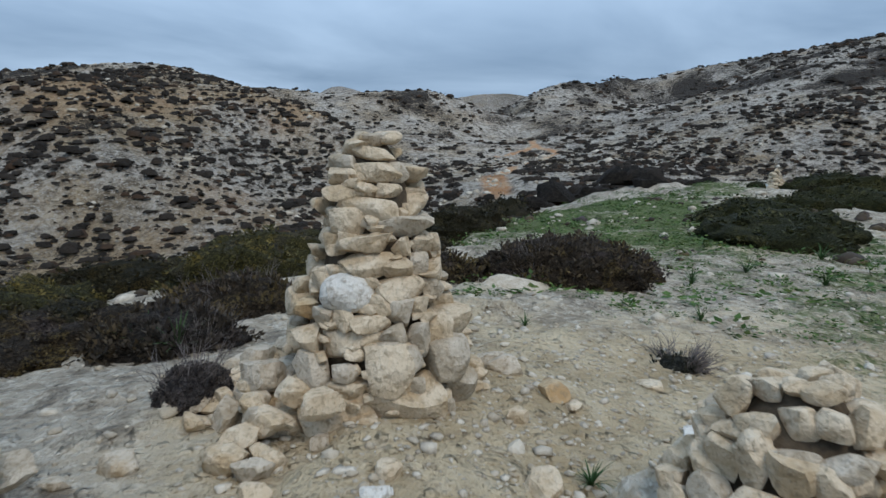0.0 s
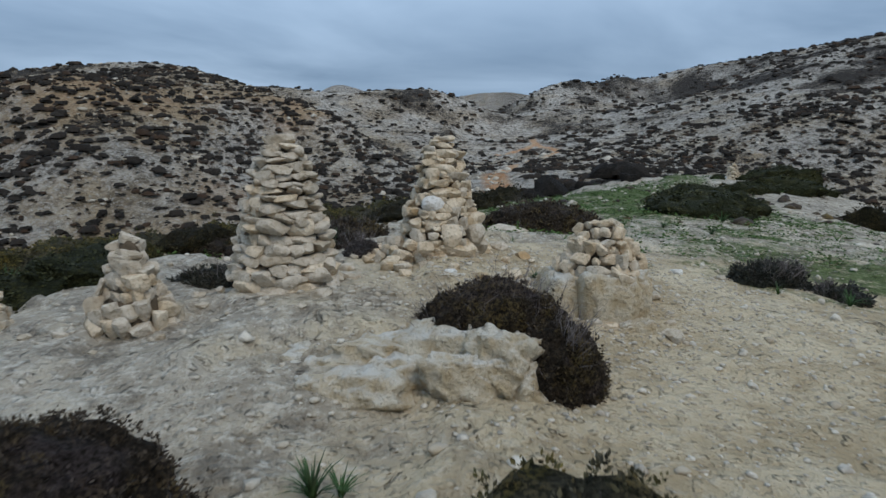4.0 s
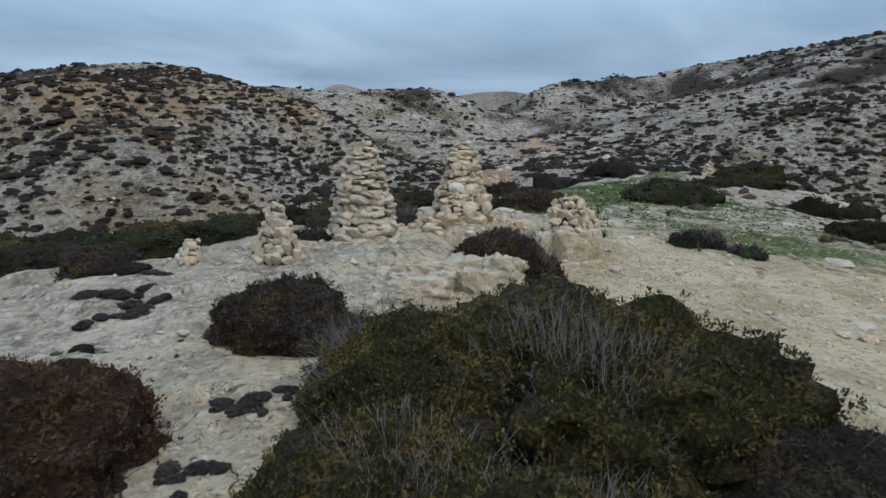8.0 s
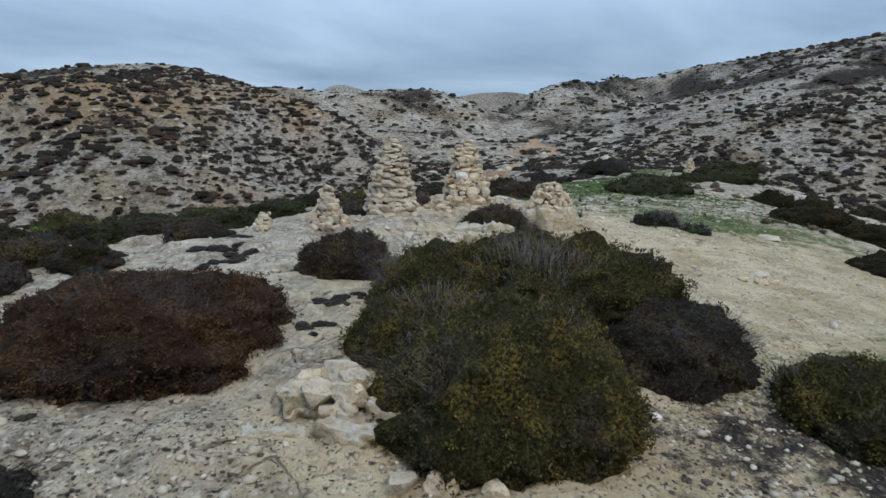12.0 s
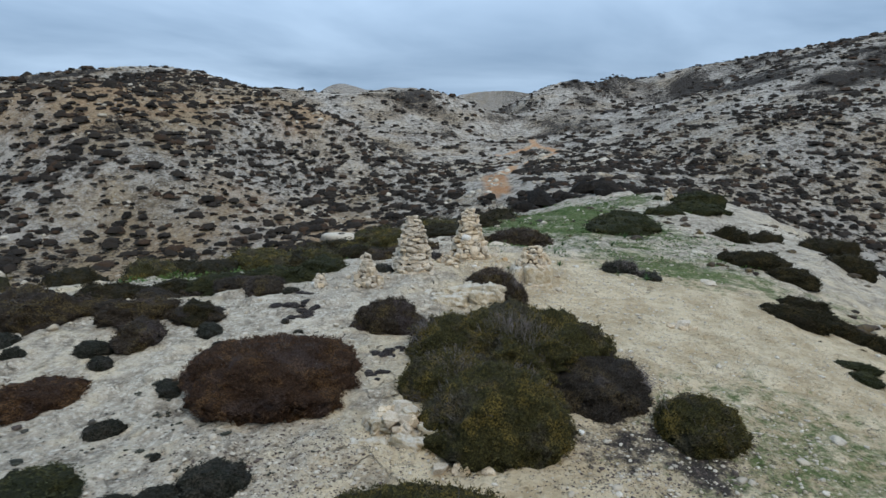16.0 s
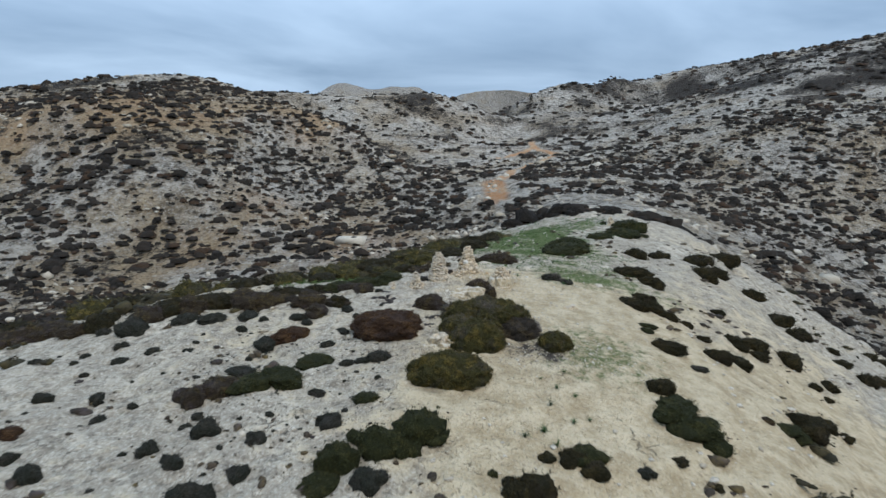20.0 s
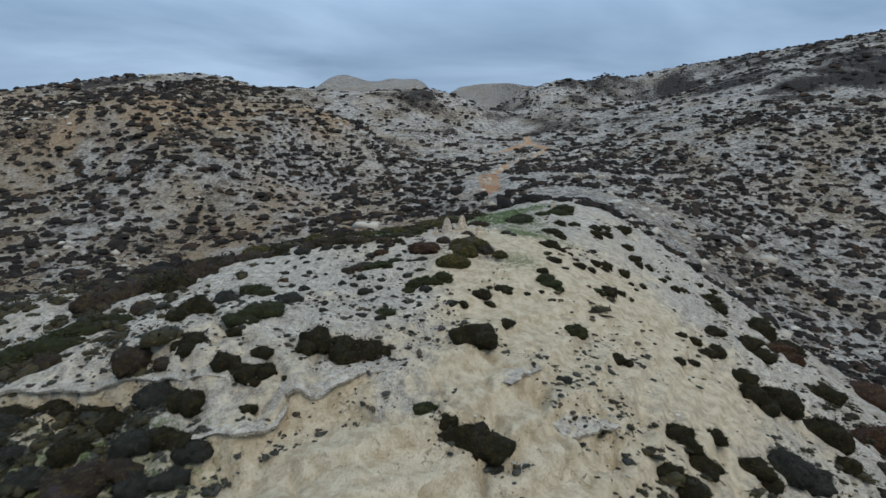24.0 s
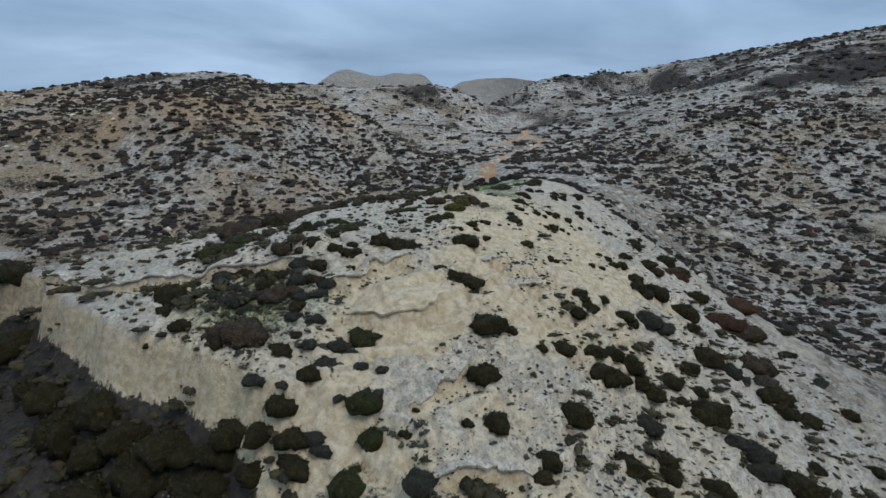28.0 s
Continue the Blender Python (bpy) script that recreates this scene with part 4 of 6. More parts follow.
def first_cairn():
    top = cairn("cairn", -0.40, 3.61, 0.19, FIRST_PROFILE, (0.15, 0.075), (0.34, 0.25), "tall dry-stacked cairn of tan limestone blocks", 3, (CAIRN_STONE, GREY_STONE, CAIRN_STONE), 0.1, front=1.25)
    rng = np.random.default_rng(31)
    zs, rs = zip(*FIRST_PROFILE)
    for dx, z, w, h in FACE_TOP + FACE_MIDDLE + FACE_FOOT:
        r = float(np.interp(z, zs, rs))
        deep = min(max(w * 0.8, h), 0.34)
        a = math.asin(max(-0.97, min(0.97, dx / r)))
        y = -math.cos(a) * r + deep * 0.42 * math.cos(a)
        add_stone(top, rng, (dx - deep * 0.2 * math.sin(a), y, z), (w * 1.22, deep, h * 1.14), a * 0.7, CAIRN_STONE if rng.random() < 0.75 else GREY_STONE, 0.07)
    for _ in range(70):   # small stones wedged into the joints
        z, a = rng.uniform(0.05, 1.5), rng.normal(0, 0.6)
        r = float(np.interp(z, zs, rs)) - 0.05
        w = rng.uniform(0.05, 0.12)
        add_stone(top, rng, (r * math.sin(a), -r * math.cos(a), z), (w * 1.3, w, w * 0.7), a, CAIRN_STONE, 0.25)
    ball_v = BALL4[0] * (1 + 0.12 * lumps(BALL4[0] * 1.7, 1.0, 3, 12) + 0.03 * lumps(BALL4[0] * 7, 1.0, 2, 13))[:, None]
    boulder = part("stone", sheet_mesh("stone", ball_v * np.array((0.17, 0.14, 0.125)), BALL4[1], WHITE_STONE, True), None, top, "rounded white boulder")
    boulder.location = (-0.12, -0.41, 0.74)
    top.scale = (0.87, 0.87, 0.87)
    add_stone(top, rng, (-0.37, -0.34, 0.62), (0.19, 0.18, 0.13), -0.5, ORANGE_STONE, 0.05)
    return top


first_cairn()
cairn("cairn", -2.02, 1.85, -0.04, [(0, 0.60), (0.3, 0.55), (0.7, 0.47), (1.1, 0.38), (1.4, 0.29), (1.58, 0.19), (1.68, 0.12)],
      (0.115, 0.062), (0.28, 0.21), "tall tapering cairn of flat grey limestone slabs", 4, (GREY_STONE, CAIRN_STONE, GREY_STONE), 0.07)
small = cairn("cairn", -3.18, 0.95, -0.08, [(0, 0.44), (0.2, 0.36), (0.34, 0.24), (0.6, 0.17), (0.88, 0.09)],
              (0.13, 0.085), (0.19, 0.2), "small lopsided cairn with a slab leaning on it", 5, (GREY_STONE, CAIRN_STONE, GREY_STONE), 0.14)
lean_slab = add_stone(small, np.random.default_rng(8), (-0.3, -0.12, 0.28), (0.07, 0.22, 0.52), 0.3, GREY_STONE, 0.0, "leaning_slab")
lean_slab.rotation_euler = (0.1, 0.42, 0.3)
cairn("cairn", 1.36, 2.27, 0.1, [(0, 0.5), (0.16, 0.48), (0.34, 0.4), (0.5, 0.29), (0.63, 0.14)],
      (0.11, 0.08), (0.165, 0.14), "low rounded cairn of loose stones on a boulder", 6, (CAIRN_STONE, GREY_STONE, WHITE_STONE), 0.2)
cairn("cairn", -4.4, 0.78, ground_at(-4.4, 0.78) - 0.04, [(0, 0.23), (0.1, 0.18), (0.2, 0.12), (0.29, 0.07)],
      (0.09, 0.07), (0.14, 0.12), "tiny knee-high cairn of pale stones", 7, (GREY_STONE, CAIRN_STONE, WHITE_STONE), 0.16)
cairn("cairn", 13.2, 25.2, ground_at(13.2, 25.2) - 0.04, [(0, 0.42), (0.2, 0.34), (0.5, 0.2), (0.78, 0.09)],
      (0.14, 0.1), (0.22, 0.18), "pointed pile of pale stones beyond the shrubs", 9, (CAIRN_STONE, GREY_STONE, WHITE_STONE), 0.16)

# ---------------------------------------------------------------- boulders and outcrops
def knobbly(rng, v):
    """Solution knobs and hollows a hand's width across."""
    p = v * 6.5 + rng.uniform(0, 50, 3)
    lump = fractal(p[:, 0] + 0.8 * p[:, 2], p[:, 1] - 0.7 * p[:, 2], 1.0, 3, 55)
    return v * (1 + 0.13 * np.abs(lump) ** 0.7 * np.sign(lump))[:, None]


def blocky(rng, size, source):
    """A joint-bounded block: flat top and sides, worn edges, shallow hollows."""
    v = source[0].copy()
    v = np.sign(v) * np.abs(v) ** 0.42
    v /= np.abs(v).max(0)
    p = v * 1.6 + rng.uniform(0, 50, 3)
    v = v * (1 + 0.16 * lumps(p, 1.0, 3, 15) + 0.09 * lumps(p * 4, 1.0, 3, 16))[:, None]
    return v * np.array(size) / 2


def big_rock(name, x, y, blocks, label, seed, material, category="rock"):
    """An outcrop of a few large blocks: (x, y, z, width, depth, height, turn) from its base."""
    rng = np.random.default_rng(seed)
    top = empty(name, x, y, ground_at(x, y), label, category, "limestone outcrops")
    for bx, by, bz, w, d, h, turn in blocks:
        if w < 0.35:   # loose pieces on and round the bedrock
            add_stone(top, rng, (bx, by, bz), (w, d, h), turn, CAIRN_STONE if rng.random() < 0.6 else GREY_STONE, 0.2)
            continue
        fine = BALL5 if name == "boulder" or y > -10 else BALL4
        shape = blocky(rng, (w, d, h), fine) if name == "boulder" else knobbly(rng, stone_shape(rng, (w, d, h), 6, fine, 0.3, 0.8))
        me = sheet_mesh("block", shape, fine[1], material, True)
        ob = part("block", me, None, top)
        ob.location, ob.rotation_euler = (bx, by, bz), (rng.normal(0, 0.05), rng.normal(0, 0.05), turn)
    return top


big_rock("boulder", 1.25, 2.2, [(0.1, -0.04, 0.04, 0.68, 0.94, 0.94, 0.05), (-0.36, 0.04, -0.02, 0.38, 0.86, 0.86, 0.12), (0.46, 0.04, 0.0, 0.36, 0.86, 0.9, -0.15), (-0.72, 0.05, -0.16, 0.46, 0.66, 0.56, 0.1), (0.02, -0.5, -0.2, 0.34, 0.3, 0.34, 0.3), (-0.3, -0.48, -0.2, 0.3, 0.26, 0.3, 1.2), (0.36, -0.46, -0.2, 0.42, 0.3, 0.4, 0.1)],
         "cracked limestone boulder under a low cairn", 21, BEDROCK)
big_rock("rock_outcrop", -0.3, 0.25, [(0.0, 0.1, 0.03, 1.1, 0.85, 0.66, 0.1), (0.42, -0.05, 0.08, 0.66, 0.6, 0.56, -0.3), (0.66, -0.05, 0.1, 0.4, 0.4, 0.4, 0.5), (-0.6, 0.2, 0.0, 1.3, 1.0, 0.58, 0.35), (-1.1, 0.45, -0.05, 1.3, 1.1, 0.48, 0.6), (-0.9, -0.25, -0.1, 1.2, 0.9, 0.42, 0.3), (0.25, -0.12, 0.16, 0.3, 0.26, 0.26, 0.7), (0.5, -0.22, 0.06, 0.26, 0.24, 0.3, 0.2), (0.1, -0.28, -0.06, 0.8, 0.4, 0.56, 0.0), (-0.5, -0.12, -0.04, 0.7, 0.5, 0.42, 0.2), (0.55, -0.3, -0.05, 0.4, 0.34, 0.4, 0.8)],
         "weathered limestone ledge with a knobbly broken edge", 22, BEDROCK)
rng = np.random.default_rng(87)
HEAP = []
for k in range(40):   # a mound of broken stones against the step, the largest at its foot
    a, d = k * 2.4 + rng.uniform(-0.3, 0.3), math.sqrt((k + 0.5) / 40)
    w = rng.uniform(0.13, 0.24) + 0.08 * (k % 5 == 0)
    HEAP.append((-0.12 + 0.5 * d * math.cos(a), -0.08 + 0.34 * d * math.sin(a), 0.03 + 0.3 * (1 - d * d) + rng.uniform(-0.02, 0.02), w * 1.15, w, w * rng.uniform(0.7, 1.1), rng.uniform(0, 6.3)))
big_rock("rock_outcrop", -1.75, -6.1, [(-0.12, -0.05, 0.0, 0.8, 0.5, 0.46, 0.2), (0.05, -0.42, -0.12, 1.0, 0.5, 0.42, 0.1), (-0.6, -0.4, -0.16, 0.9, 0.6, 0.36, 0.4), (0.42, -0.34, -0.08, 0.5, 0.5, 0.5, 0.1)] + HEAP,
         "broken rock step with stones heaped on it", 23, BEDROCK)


def rock_lip(line, label, seed, soil):
    """The hard bed's edge, a hand thick, that juts out unevenly over an eroded hollow."""
    rng = np.random.default_rng(seed)
    pts = np.array(line, float)
    run = np.r_[0, np.cumsum(np.hypot(*np.diff(pts, axis=0).T))]
    s = np.arange(0, run[-1], 0.16)
    goal = np.stack([np.interp(s, run, pts[:, 0]), np.interp(s, run, pts[:, 1])], 1)
    p = goal.copy()
    for _ in range(6):   # the same wander as the step in the ground
        p = goal - 0.9 * np.stack([fractal(p[:, 0], p[:, 1], 3, 3, 141), fractal(p[:, 0], p[:, 1], 3, 3, 142)], 1)
    way = np.gradient(p, axis=0)
    way /= np.hypot(*way.T)[:, None] + 1e-9
    down = np.stack([way[:, 1], -way[:, 0]], 1)
    q = s + seed * 31.7
    ends = np.minimum(1, 5 * np.minimum(s, s[-1] - s) / s[-1])
    out = (0.16 + 0.42 * (0.5 + 0.5 * fractal(q, q * 0, 1.7, 4, 151)) + rng.uniform(-0.05, 0.05, len(s))) * ends
    thick = (0.15 + 0.18 * (0.5 + 0.5 * fractal(q, q * 0 + 9, 1.1, 3, 152))) * (0.4 + 0.6 * ends)
    crown = np.array([ground_at(*(a - 0.5 * b)) for a, b in zip(p, down)])
    back = np.array([ground_at(*(a - 1.1 * b)) for a, b in zip(p, down)])
    crown = np.convolve(np.r_[crown[:2], crown, crown[-2:]], np.ones(5) / 5, "valid")
    rings = [(-1.1 + 0 * s, back - 0.08), (-0.5 + 0 * s, crown + 0.03), (out - 0.1, crown + 0.01 - 0.2 * out + rng.uniform(-0.02, 0.02, len(s))), (out, crown - 0.05 - 0.2 * out), (out - 0.05, crown - thick - 0.2 * out), (out * 0.3 - 0.2, crown - thick - 0.12), (-0.8 + 0 * s, crown - 0.7)]
    verts = np.stack([np.c_[p + down * d[:, None], z] for d, z in rings], 1).reshape(-1, 3)
    m, faces = len(rings), []
    for k in range(len(s) - 1):
        for j in range(m - 1):
            a = k * m + j
            faces.append((a, a + 1, a + 1 + m, a + m))
    me = sheet_mesh("rock_lip", verts, faces, GROUND, True)
    tint = me.attributes.new("cover", "FLOAT_COLOR", "POINT")
    tint.data.foreach_set("color", np.tile((soil, 0.0, 0.0, 0.0), len(verts)))
    me.set_sharp_from_angle(angle=radians(40))
    return tagged(new("rock_lip", me), label, "rock", "limestone outcrops")


for k, (line, drop, run) in enumerate(LEDGES[2:]):
    rock_lip(line, ("thin cream rock lip over an eroded tan hollow", "pale overhanging edge of a hard rock bed")[k % 2], 51 + k, 0.75 if k == 1 else 0.3)

# ---------------------------------------------------------------- shrubs beside the flight line
bush(-0.33, -6.05, (1.16, 1.2, 0.95), 0.024, 26000, OLIVE_LEAF, "dark olive mastic shrub spilling over a rock step", 11, 260)
bush(0.36, -3.6, (1.7, 1.5, 1.02), 0.028, 44000, OLIVE_LEAF, "wide dark olive mastic shrub with bare grey twigs", 12, 1000, lump=0.42)
bush(1.42, -4.45, (1.12, 1.15, 0.66), 0.022, 15000, PURPLE_LEAF, "low purplish grey heath merging into a larger shrub", 13, 600)
bush(-0.95, -3.5, (0.9, 1.1, 0.8), 0.024, 18000, OLIVE_LEAF, "yellowish olive shrub with grey twigs", 14, 420)
bush(-1.02, -4.85, (0.95, 0.9, 0.72), 0.024, 16000, OLIVE_LEAF, "low yellowish olive shrub at the edge of pale rock", 35, 240)
bush(-2.38, -1.95, (0.84, 0.72, 0.68), 0.022, 18000, HEATH_LEAF, "rounded brown-green heath cushion", 15, 40)
bush(-4.2, -4.5, (1.6, 1.5, 0.78), 0.024, 34000, RUST_LEAF, "wide rusty brown heath cushion", 16, 60)
bush(0.05, 0.72, (0.78, 0.55, 0.66), 0.02, 15000, HEATH_LEAF, "brown heath shrub growing over a limestone ledge", 17, 160)
bush(0.55, 0.32, (0.42, 0.48, 0.55), 0.02, 6000, HEATH_LEAF, "brown twiggy heath at the end of a ledge", 34, 120)
bush(-1.44, 3.5, (0.23, 0.21, 0.27), 0.011, 12000, MAT_LEAF, "small round grey thorn cushion", 18, 40)
bush(-1.55, -9.0, (1.5, 1.1, 0.85), 0.028, 20000, OLIVE_LEAF, "low dark green mastic cushion", 19, 60)
bush(2.98, -5.75, (0.74, 0.74, 0.58), 0.026, 12000, OLIVE_LEAF, "small round green-brown shrub", 20, 60)
bush(4.45, 4.6, (0.6, 0.45, 0.34), 0.04, 2600, GREY_LEAF, "low grey-green shrub with dead twigs", 24, 260)
bush(5.2, 4.1, (0.4, 0.36, 0.22), 0.04, 1200, GREY_LEAF, "low grey-green shrub beside a leafy plant", 25, 90)
bush(1.9, 4.9, (0.2, 0.18, 0.12), 0.03, 500, GREY_LEAF, "dry grey tuft on bare soil", 26, 180)
bush(-2.85, 2.25, (0.55, 0.32, 0.2), 0.035, 1600, GREY_LEAF, "flat grey shrub between cairns", 27, 40)
bush(-2.25, 4.9, (0.7, 0.5, 0.3), 0.04, 2400, PURPLE_LEAF, "low brown heath with green shoots", 28, 40)
bush(-2.1, 6.3, (0.9, 0.6, 0.4), 0.04, 3000, HEATH_LEAF, "brown twiggy heath behind the cairn", 29, 50)
bush(1.6, 8.4, (1.25, 0.9, 0.55), 0.045, 5000, HEATH_LEAF, "dark brown leafless-looking shrub", 30, 160)
bush(-0.2, 8.0, (0.7, 0.5, 0.4), 0.045, 2400, HEATH_LEAF, "dark brown low shrub", 33, 60)

# ---------------------------------------------------------------- shrubs over the spur: x, y, radius
DUSKY_CREST = [(71.8, 57.4, 1.44), (22.2, 22.2, 1.4), (12.6, 21.2, 0.95), (18.8, 18.2, 1.16), (33, 16.6, 0.75), (16.6, 14.7, 1.16), (13.9, 14.2, 0.87), (30.1, 14.2, 0.84), (17.8, 13.8, 1.22), (12.1, 13.6, 1.08), (20.2, 13.1, 1.14), (15.9, 11.3, 1.11), (16.2, 10.8, 0.77), (30, 10.1, 1.56), (24.5, 10, 0.63), (21.8, 9, 0.91), (19.7, 8.1, 1.12), (9.9, 7.1, 1.1), (34.5, 6.8, 2.43), (29.4, 6.6, 1.55), (19.9, 6.5, 0.86), (10.7, 5.7, 0.96), (24.6, 5.4, 0.74), (22.3, 5.3, 0.6), (23.6, 4.9, 0.89), (14, 4, 0.48), (35.6, 2.9, 2.15), (53.8, 2.6, 1.4)]
DUSKY_SLOPE = [(9.2, 2.4, 0.66), (9.6, 1.8, 0.54), (-8.6, 1.7, 0.74), (8.3, 1.3, 0.91), (16.6, 1.1, 1.08), (9.5, 1, 0.67), (-10.1, 1, 0.95), (14.6, 0.9, 0.92), (9.9, 0.6, 0.61), (18.5, 0.5, 0.68), (10.8, 0.3, 0.49), (13.3, 0.1, 0.79), (-13.3, -0.1, 1.07), (-15.5, -0.3, 1.15), (14.2, -0.4, 0.63), (-19, -0.7, 1.14), (-7, -0.8, 0.59), (11, -1.2, 0.41), (16.8, -1.2, 0.45), (17.2, -1.7, 0.39), (12.4, -2.4, 0.73), (28.4, -2.9, 1.74), (11, -3.2, 0.7), (24.7, -3.2, 1.48), (29.4, -4, 1.73), (8.2, -4.1, 0.79), (35.7, -4.6, 2.04), (15.4, -5.9, 0.52)]
DUSKY_FLANK = [(14.5, -6, 0.7), (12.9, -7.1, 1.3), (23.3, -7.5, 1.14), (-27.6, -8, 2.94), (20.8, -8.1, 0.99), (6.6, -8.3, 0.57), (19.5, -8.5, 0.61), (21.4, -9.9, 0.97), (24, -11.3, 1.52), (5.9, -12.4, 0.28), (46.6, -12.4, 1.01), (26.6, -12.6, 2.15), (2.2, -13, 0.48), (30, -13, 1.27), (6.9, -13.1, 0.24), (1.5, -13.1, 0.33), (18.9, -13.1, 0.57), (31, -13.2, 1.92), (2.9, -13.4, 0.51), (24, -13.4, 1.19), (24.8, -14.1, 1.34), (0.2, -14.5, 0.42), (17.1, -14.6, 0.55), (0.7, -14.8, 0.76), (1.3, -15.6, 0.49), (30.8, -16.6, 0.99), (-0.8, -16.7, 0.57), (2.3, -18.7, 0.74)]
DUSKY_SHOULDER = [(-20.6, -19.1, 1.76), (10.6, -19.1, 0.77), (11.5, -19.2, 0.49), (-21.2, -20.8, 0.95), (30.4, -21.9, 1.89), (16.7, -22.9, 0.88), (-0.2, -23.1, 1.77), (49.1, -23.1, 1.34), (19.2, -23.8, 1.49), (20, -24, 1.26), (13.2, -25.1, 0.99), (-18.3, -25.2, 1.07), (38.1, -25.3, 1.93), (-15.8, -25.4, 0.67), (-10.3, -25.6, 1.37), (26.8, -25.6, 1.47), (-7.2, -25.8, 1.44), (13.5, -26.2, 0.98), (-18.6, -26.3, 1.05), (-8.3, -26.3, 1.9), (-11, -26.6, 0.79), (-13.6, -27, 0.76), (41.3, -27, 1.59), (14, -27.2, 1.1), (38.3, -27.3, 1.9), (14.2, -27.9, 0.87), (-15.6, -28.3, 1.11), (-25.8, -28.5, 1.33)]
DUSKY_NOSE = [(-12.8, -29, 0.69), (-28.2, -29.1, 1.36), (-14.1, -29.3, 1.15), (-11.6, -29.4, 0.3), (26.8, -29.5, 1.18), (-13.3, -29.9, 0.53), (-23, -29.9, 1.51), (10.9, -30, 0.81), (22.8, -30.4, 1.52), (11.8, -30.6, 1.22), (-16.9, -30.9, 1.22), (-20.8, -31.5, 0.99), (-13.2, -31.6, 0.59), (-2.2, -32, 0.77), (46.7, -32.5, 1.24), (26.6, -32.7, 2.45), (28, -32.8, 1.54), (-32.5, -32.8, 2.32), (-17.2, -33.2, 1.18), (-1, -33.2, 1.64), (17.4, -33.2, 1.56), (-16, -33.4, 0.94), (0.2, -33.4, 1.23), (23.4, -33.4, 0.89), (15.5, -33.6, 1.26), (-22, -33.9, 1.16), (18.3, -34.1, 1.42), (13.1, -34.5, 1.37)]
DUSKY_FOOT = [(19.4, -34.7, 1.57), (37.8, -35.3, 1.3), (-32, -35.5, 1.12), (13.3, -36.6, 1.47), (15, -36.9, 1.48), (9, -37.1, 1.42), (-17.8, -37.7, 1.27), (3.8, -38.5, 0.87), (-29.3, -38.6, 1.2), (33.5, -38.9, 1.84), (-32.7, -39, 0.55), (1.5, -39.2, 1.95), (6.8, -39.6, 0.74), (34.6, -39.9, 1.53), (-17.1, -41, 0.85), (-24.7, -41.4, 1.38), (-18.1, -42.6, 1.44), (18.1, -43.2, 1.44), (23.2, -44.4, 1.48), (0.6, -45.6, 1.56), (18, -45.6, 1.4), (-14.8, -45.9, 1.25), (8.9, -46.5, 1.56), (13.2, -48.3, 1.29), (13.6, -49.1, 1.28), (-5.3, -49.4, 0.42), (15.4, -50.3, 1.17), (1.3, -51, 1.46)]
DUSKY_BROW = [(-1, -51.1, 0.62), (-5.9, -51.8, 0.62), (5.4, -53.3, 1.13), (4.8, -54.5, 1.02)]
GREY_CREST = [(-5.1, 0.5, 0.2), (-11.1, -2, 0.61), (-14.1, -2.1, 0.74), (-8.6, -2.5, 0.43), (-12.7, -2.5, 0.66), (-16.4, -2.6, 0.93), (-8, -3.3, 0.31), (-6.2, -4.4, 0.33), (-17.2, -5.4, 0.27), (-9.3, -5.5, 0.59), (-14.2, -5.5, 0.36), (9.1, -5.5, 0.41), (-12.5, -5.7, 0.25), (-19, -5.9, 0.28), (-15.2, -6.2, 0.36), (-4.3, -7.4, 0.59), (-4.9, -7.7, 0.32), (-5.5, -7.9, 0.31), (-9.4, -8.4, 0.72), (-16.5, -9.3, 0.34), (-6.2, -10.3, 0.32), (-12.7, -10.3, 0.22), (-10, -11.4, 0.24), (-5.4, -12.2, 0.47), (-9.3, -12.5, 0.62), (-7.6, -13, 0.41), (4.6, -13.1, 0.3)]
GREY_SLOPE = [(-10.8, -13.3, 0.43), (-14.9, -13.6, 0.33), (-9.7, -14.2, 0.37), (-13.6, -14.6, 0.51), (-7.6, -14.7, 0.45), (-3.8, -15, 0.59), (-8.6, -15.7, 0.64), (-19.4, -16.4, 1.27), (-1.7, -17, 0.47), (48.5, -17.3, 1.19), (-14.2, -17.8, 1.06), (25.5, -20.6, 1.26), (22.8, -21.6, 1.87), (24.1, -21.6, 1.63), (33.4, -22.7, 1.56), (34.6, -22.7, 1.23), (5.7, -25, 0.67), (-19.1, -29.5, 1.28), (-27.3, -30.7, 1.3), (-25.7, -32.9, 1.08), (-18.6, -33.6, 1.3), (-15.3, -34, 0.92), (0.2, -34.3, 0.54), (-27.2, -34.4, 1.1), (-23.6, -34.8, 1.17), (29, -35, 1.53), (-15.9, -35.7, 0.97), (-17.7, -35.7, 1.21)]
GREY_FLANK = [(-25, -35.7, 1.34), (31.1, -35.8, 1.7), (-23.1, -36.5, 1.19), (30.5, -38.5, 1.65), (-17.8, -39, 1), (-15.5, -39.2, 1.11), (17.4, -39.3, 1.48), (17.9, -39.8, 1.21), (-12.8, -42.3, 1.18), (-11.6, -43.1, 0.93), (-15.6, -43.1, 0.82), (-13.8, -44.6, 1.15), (-8.5, -45.4, 0.68), (-20, -45.6, 1.17), (-10.3, -45.7, 0.67), (-17.2, -46.6, 0.68), (-8.5, -47.8, 0.65), (-11.9, -48.1, 0.66), (-13.9, -49.8, 1.37), (-12.9, -51.1, 1.08), (-4.5, -56.9, 1.44)]
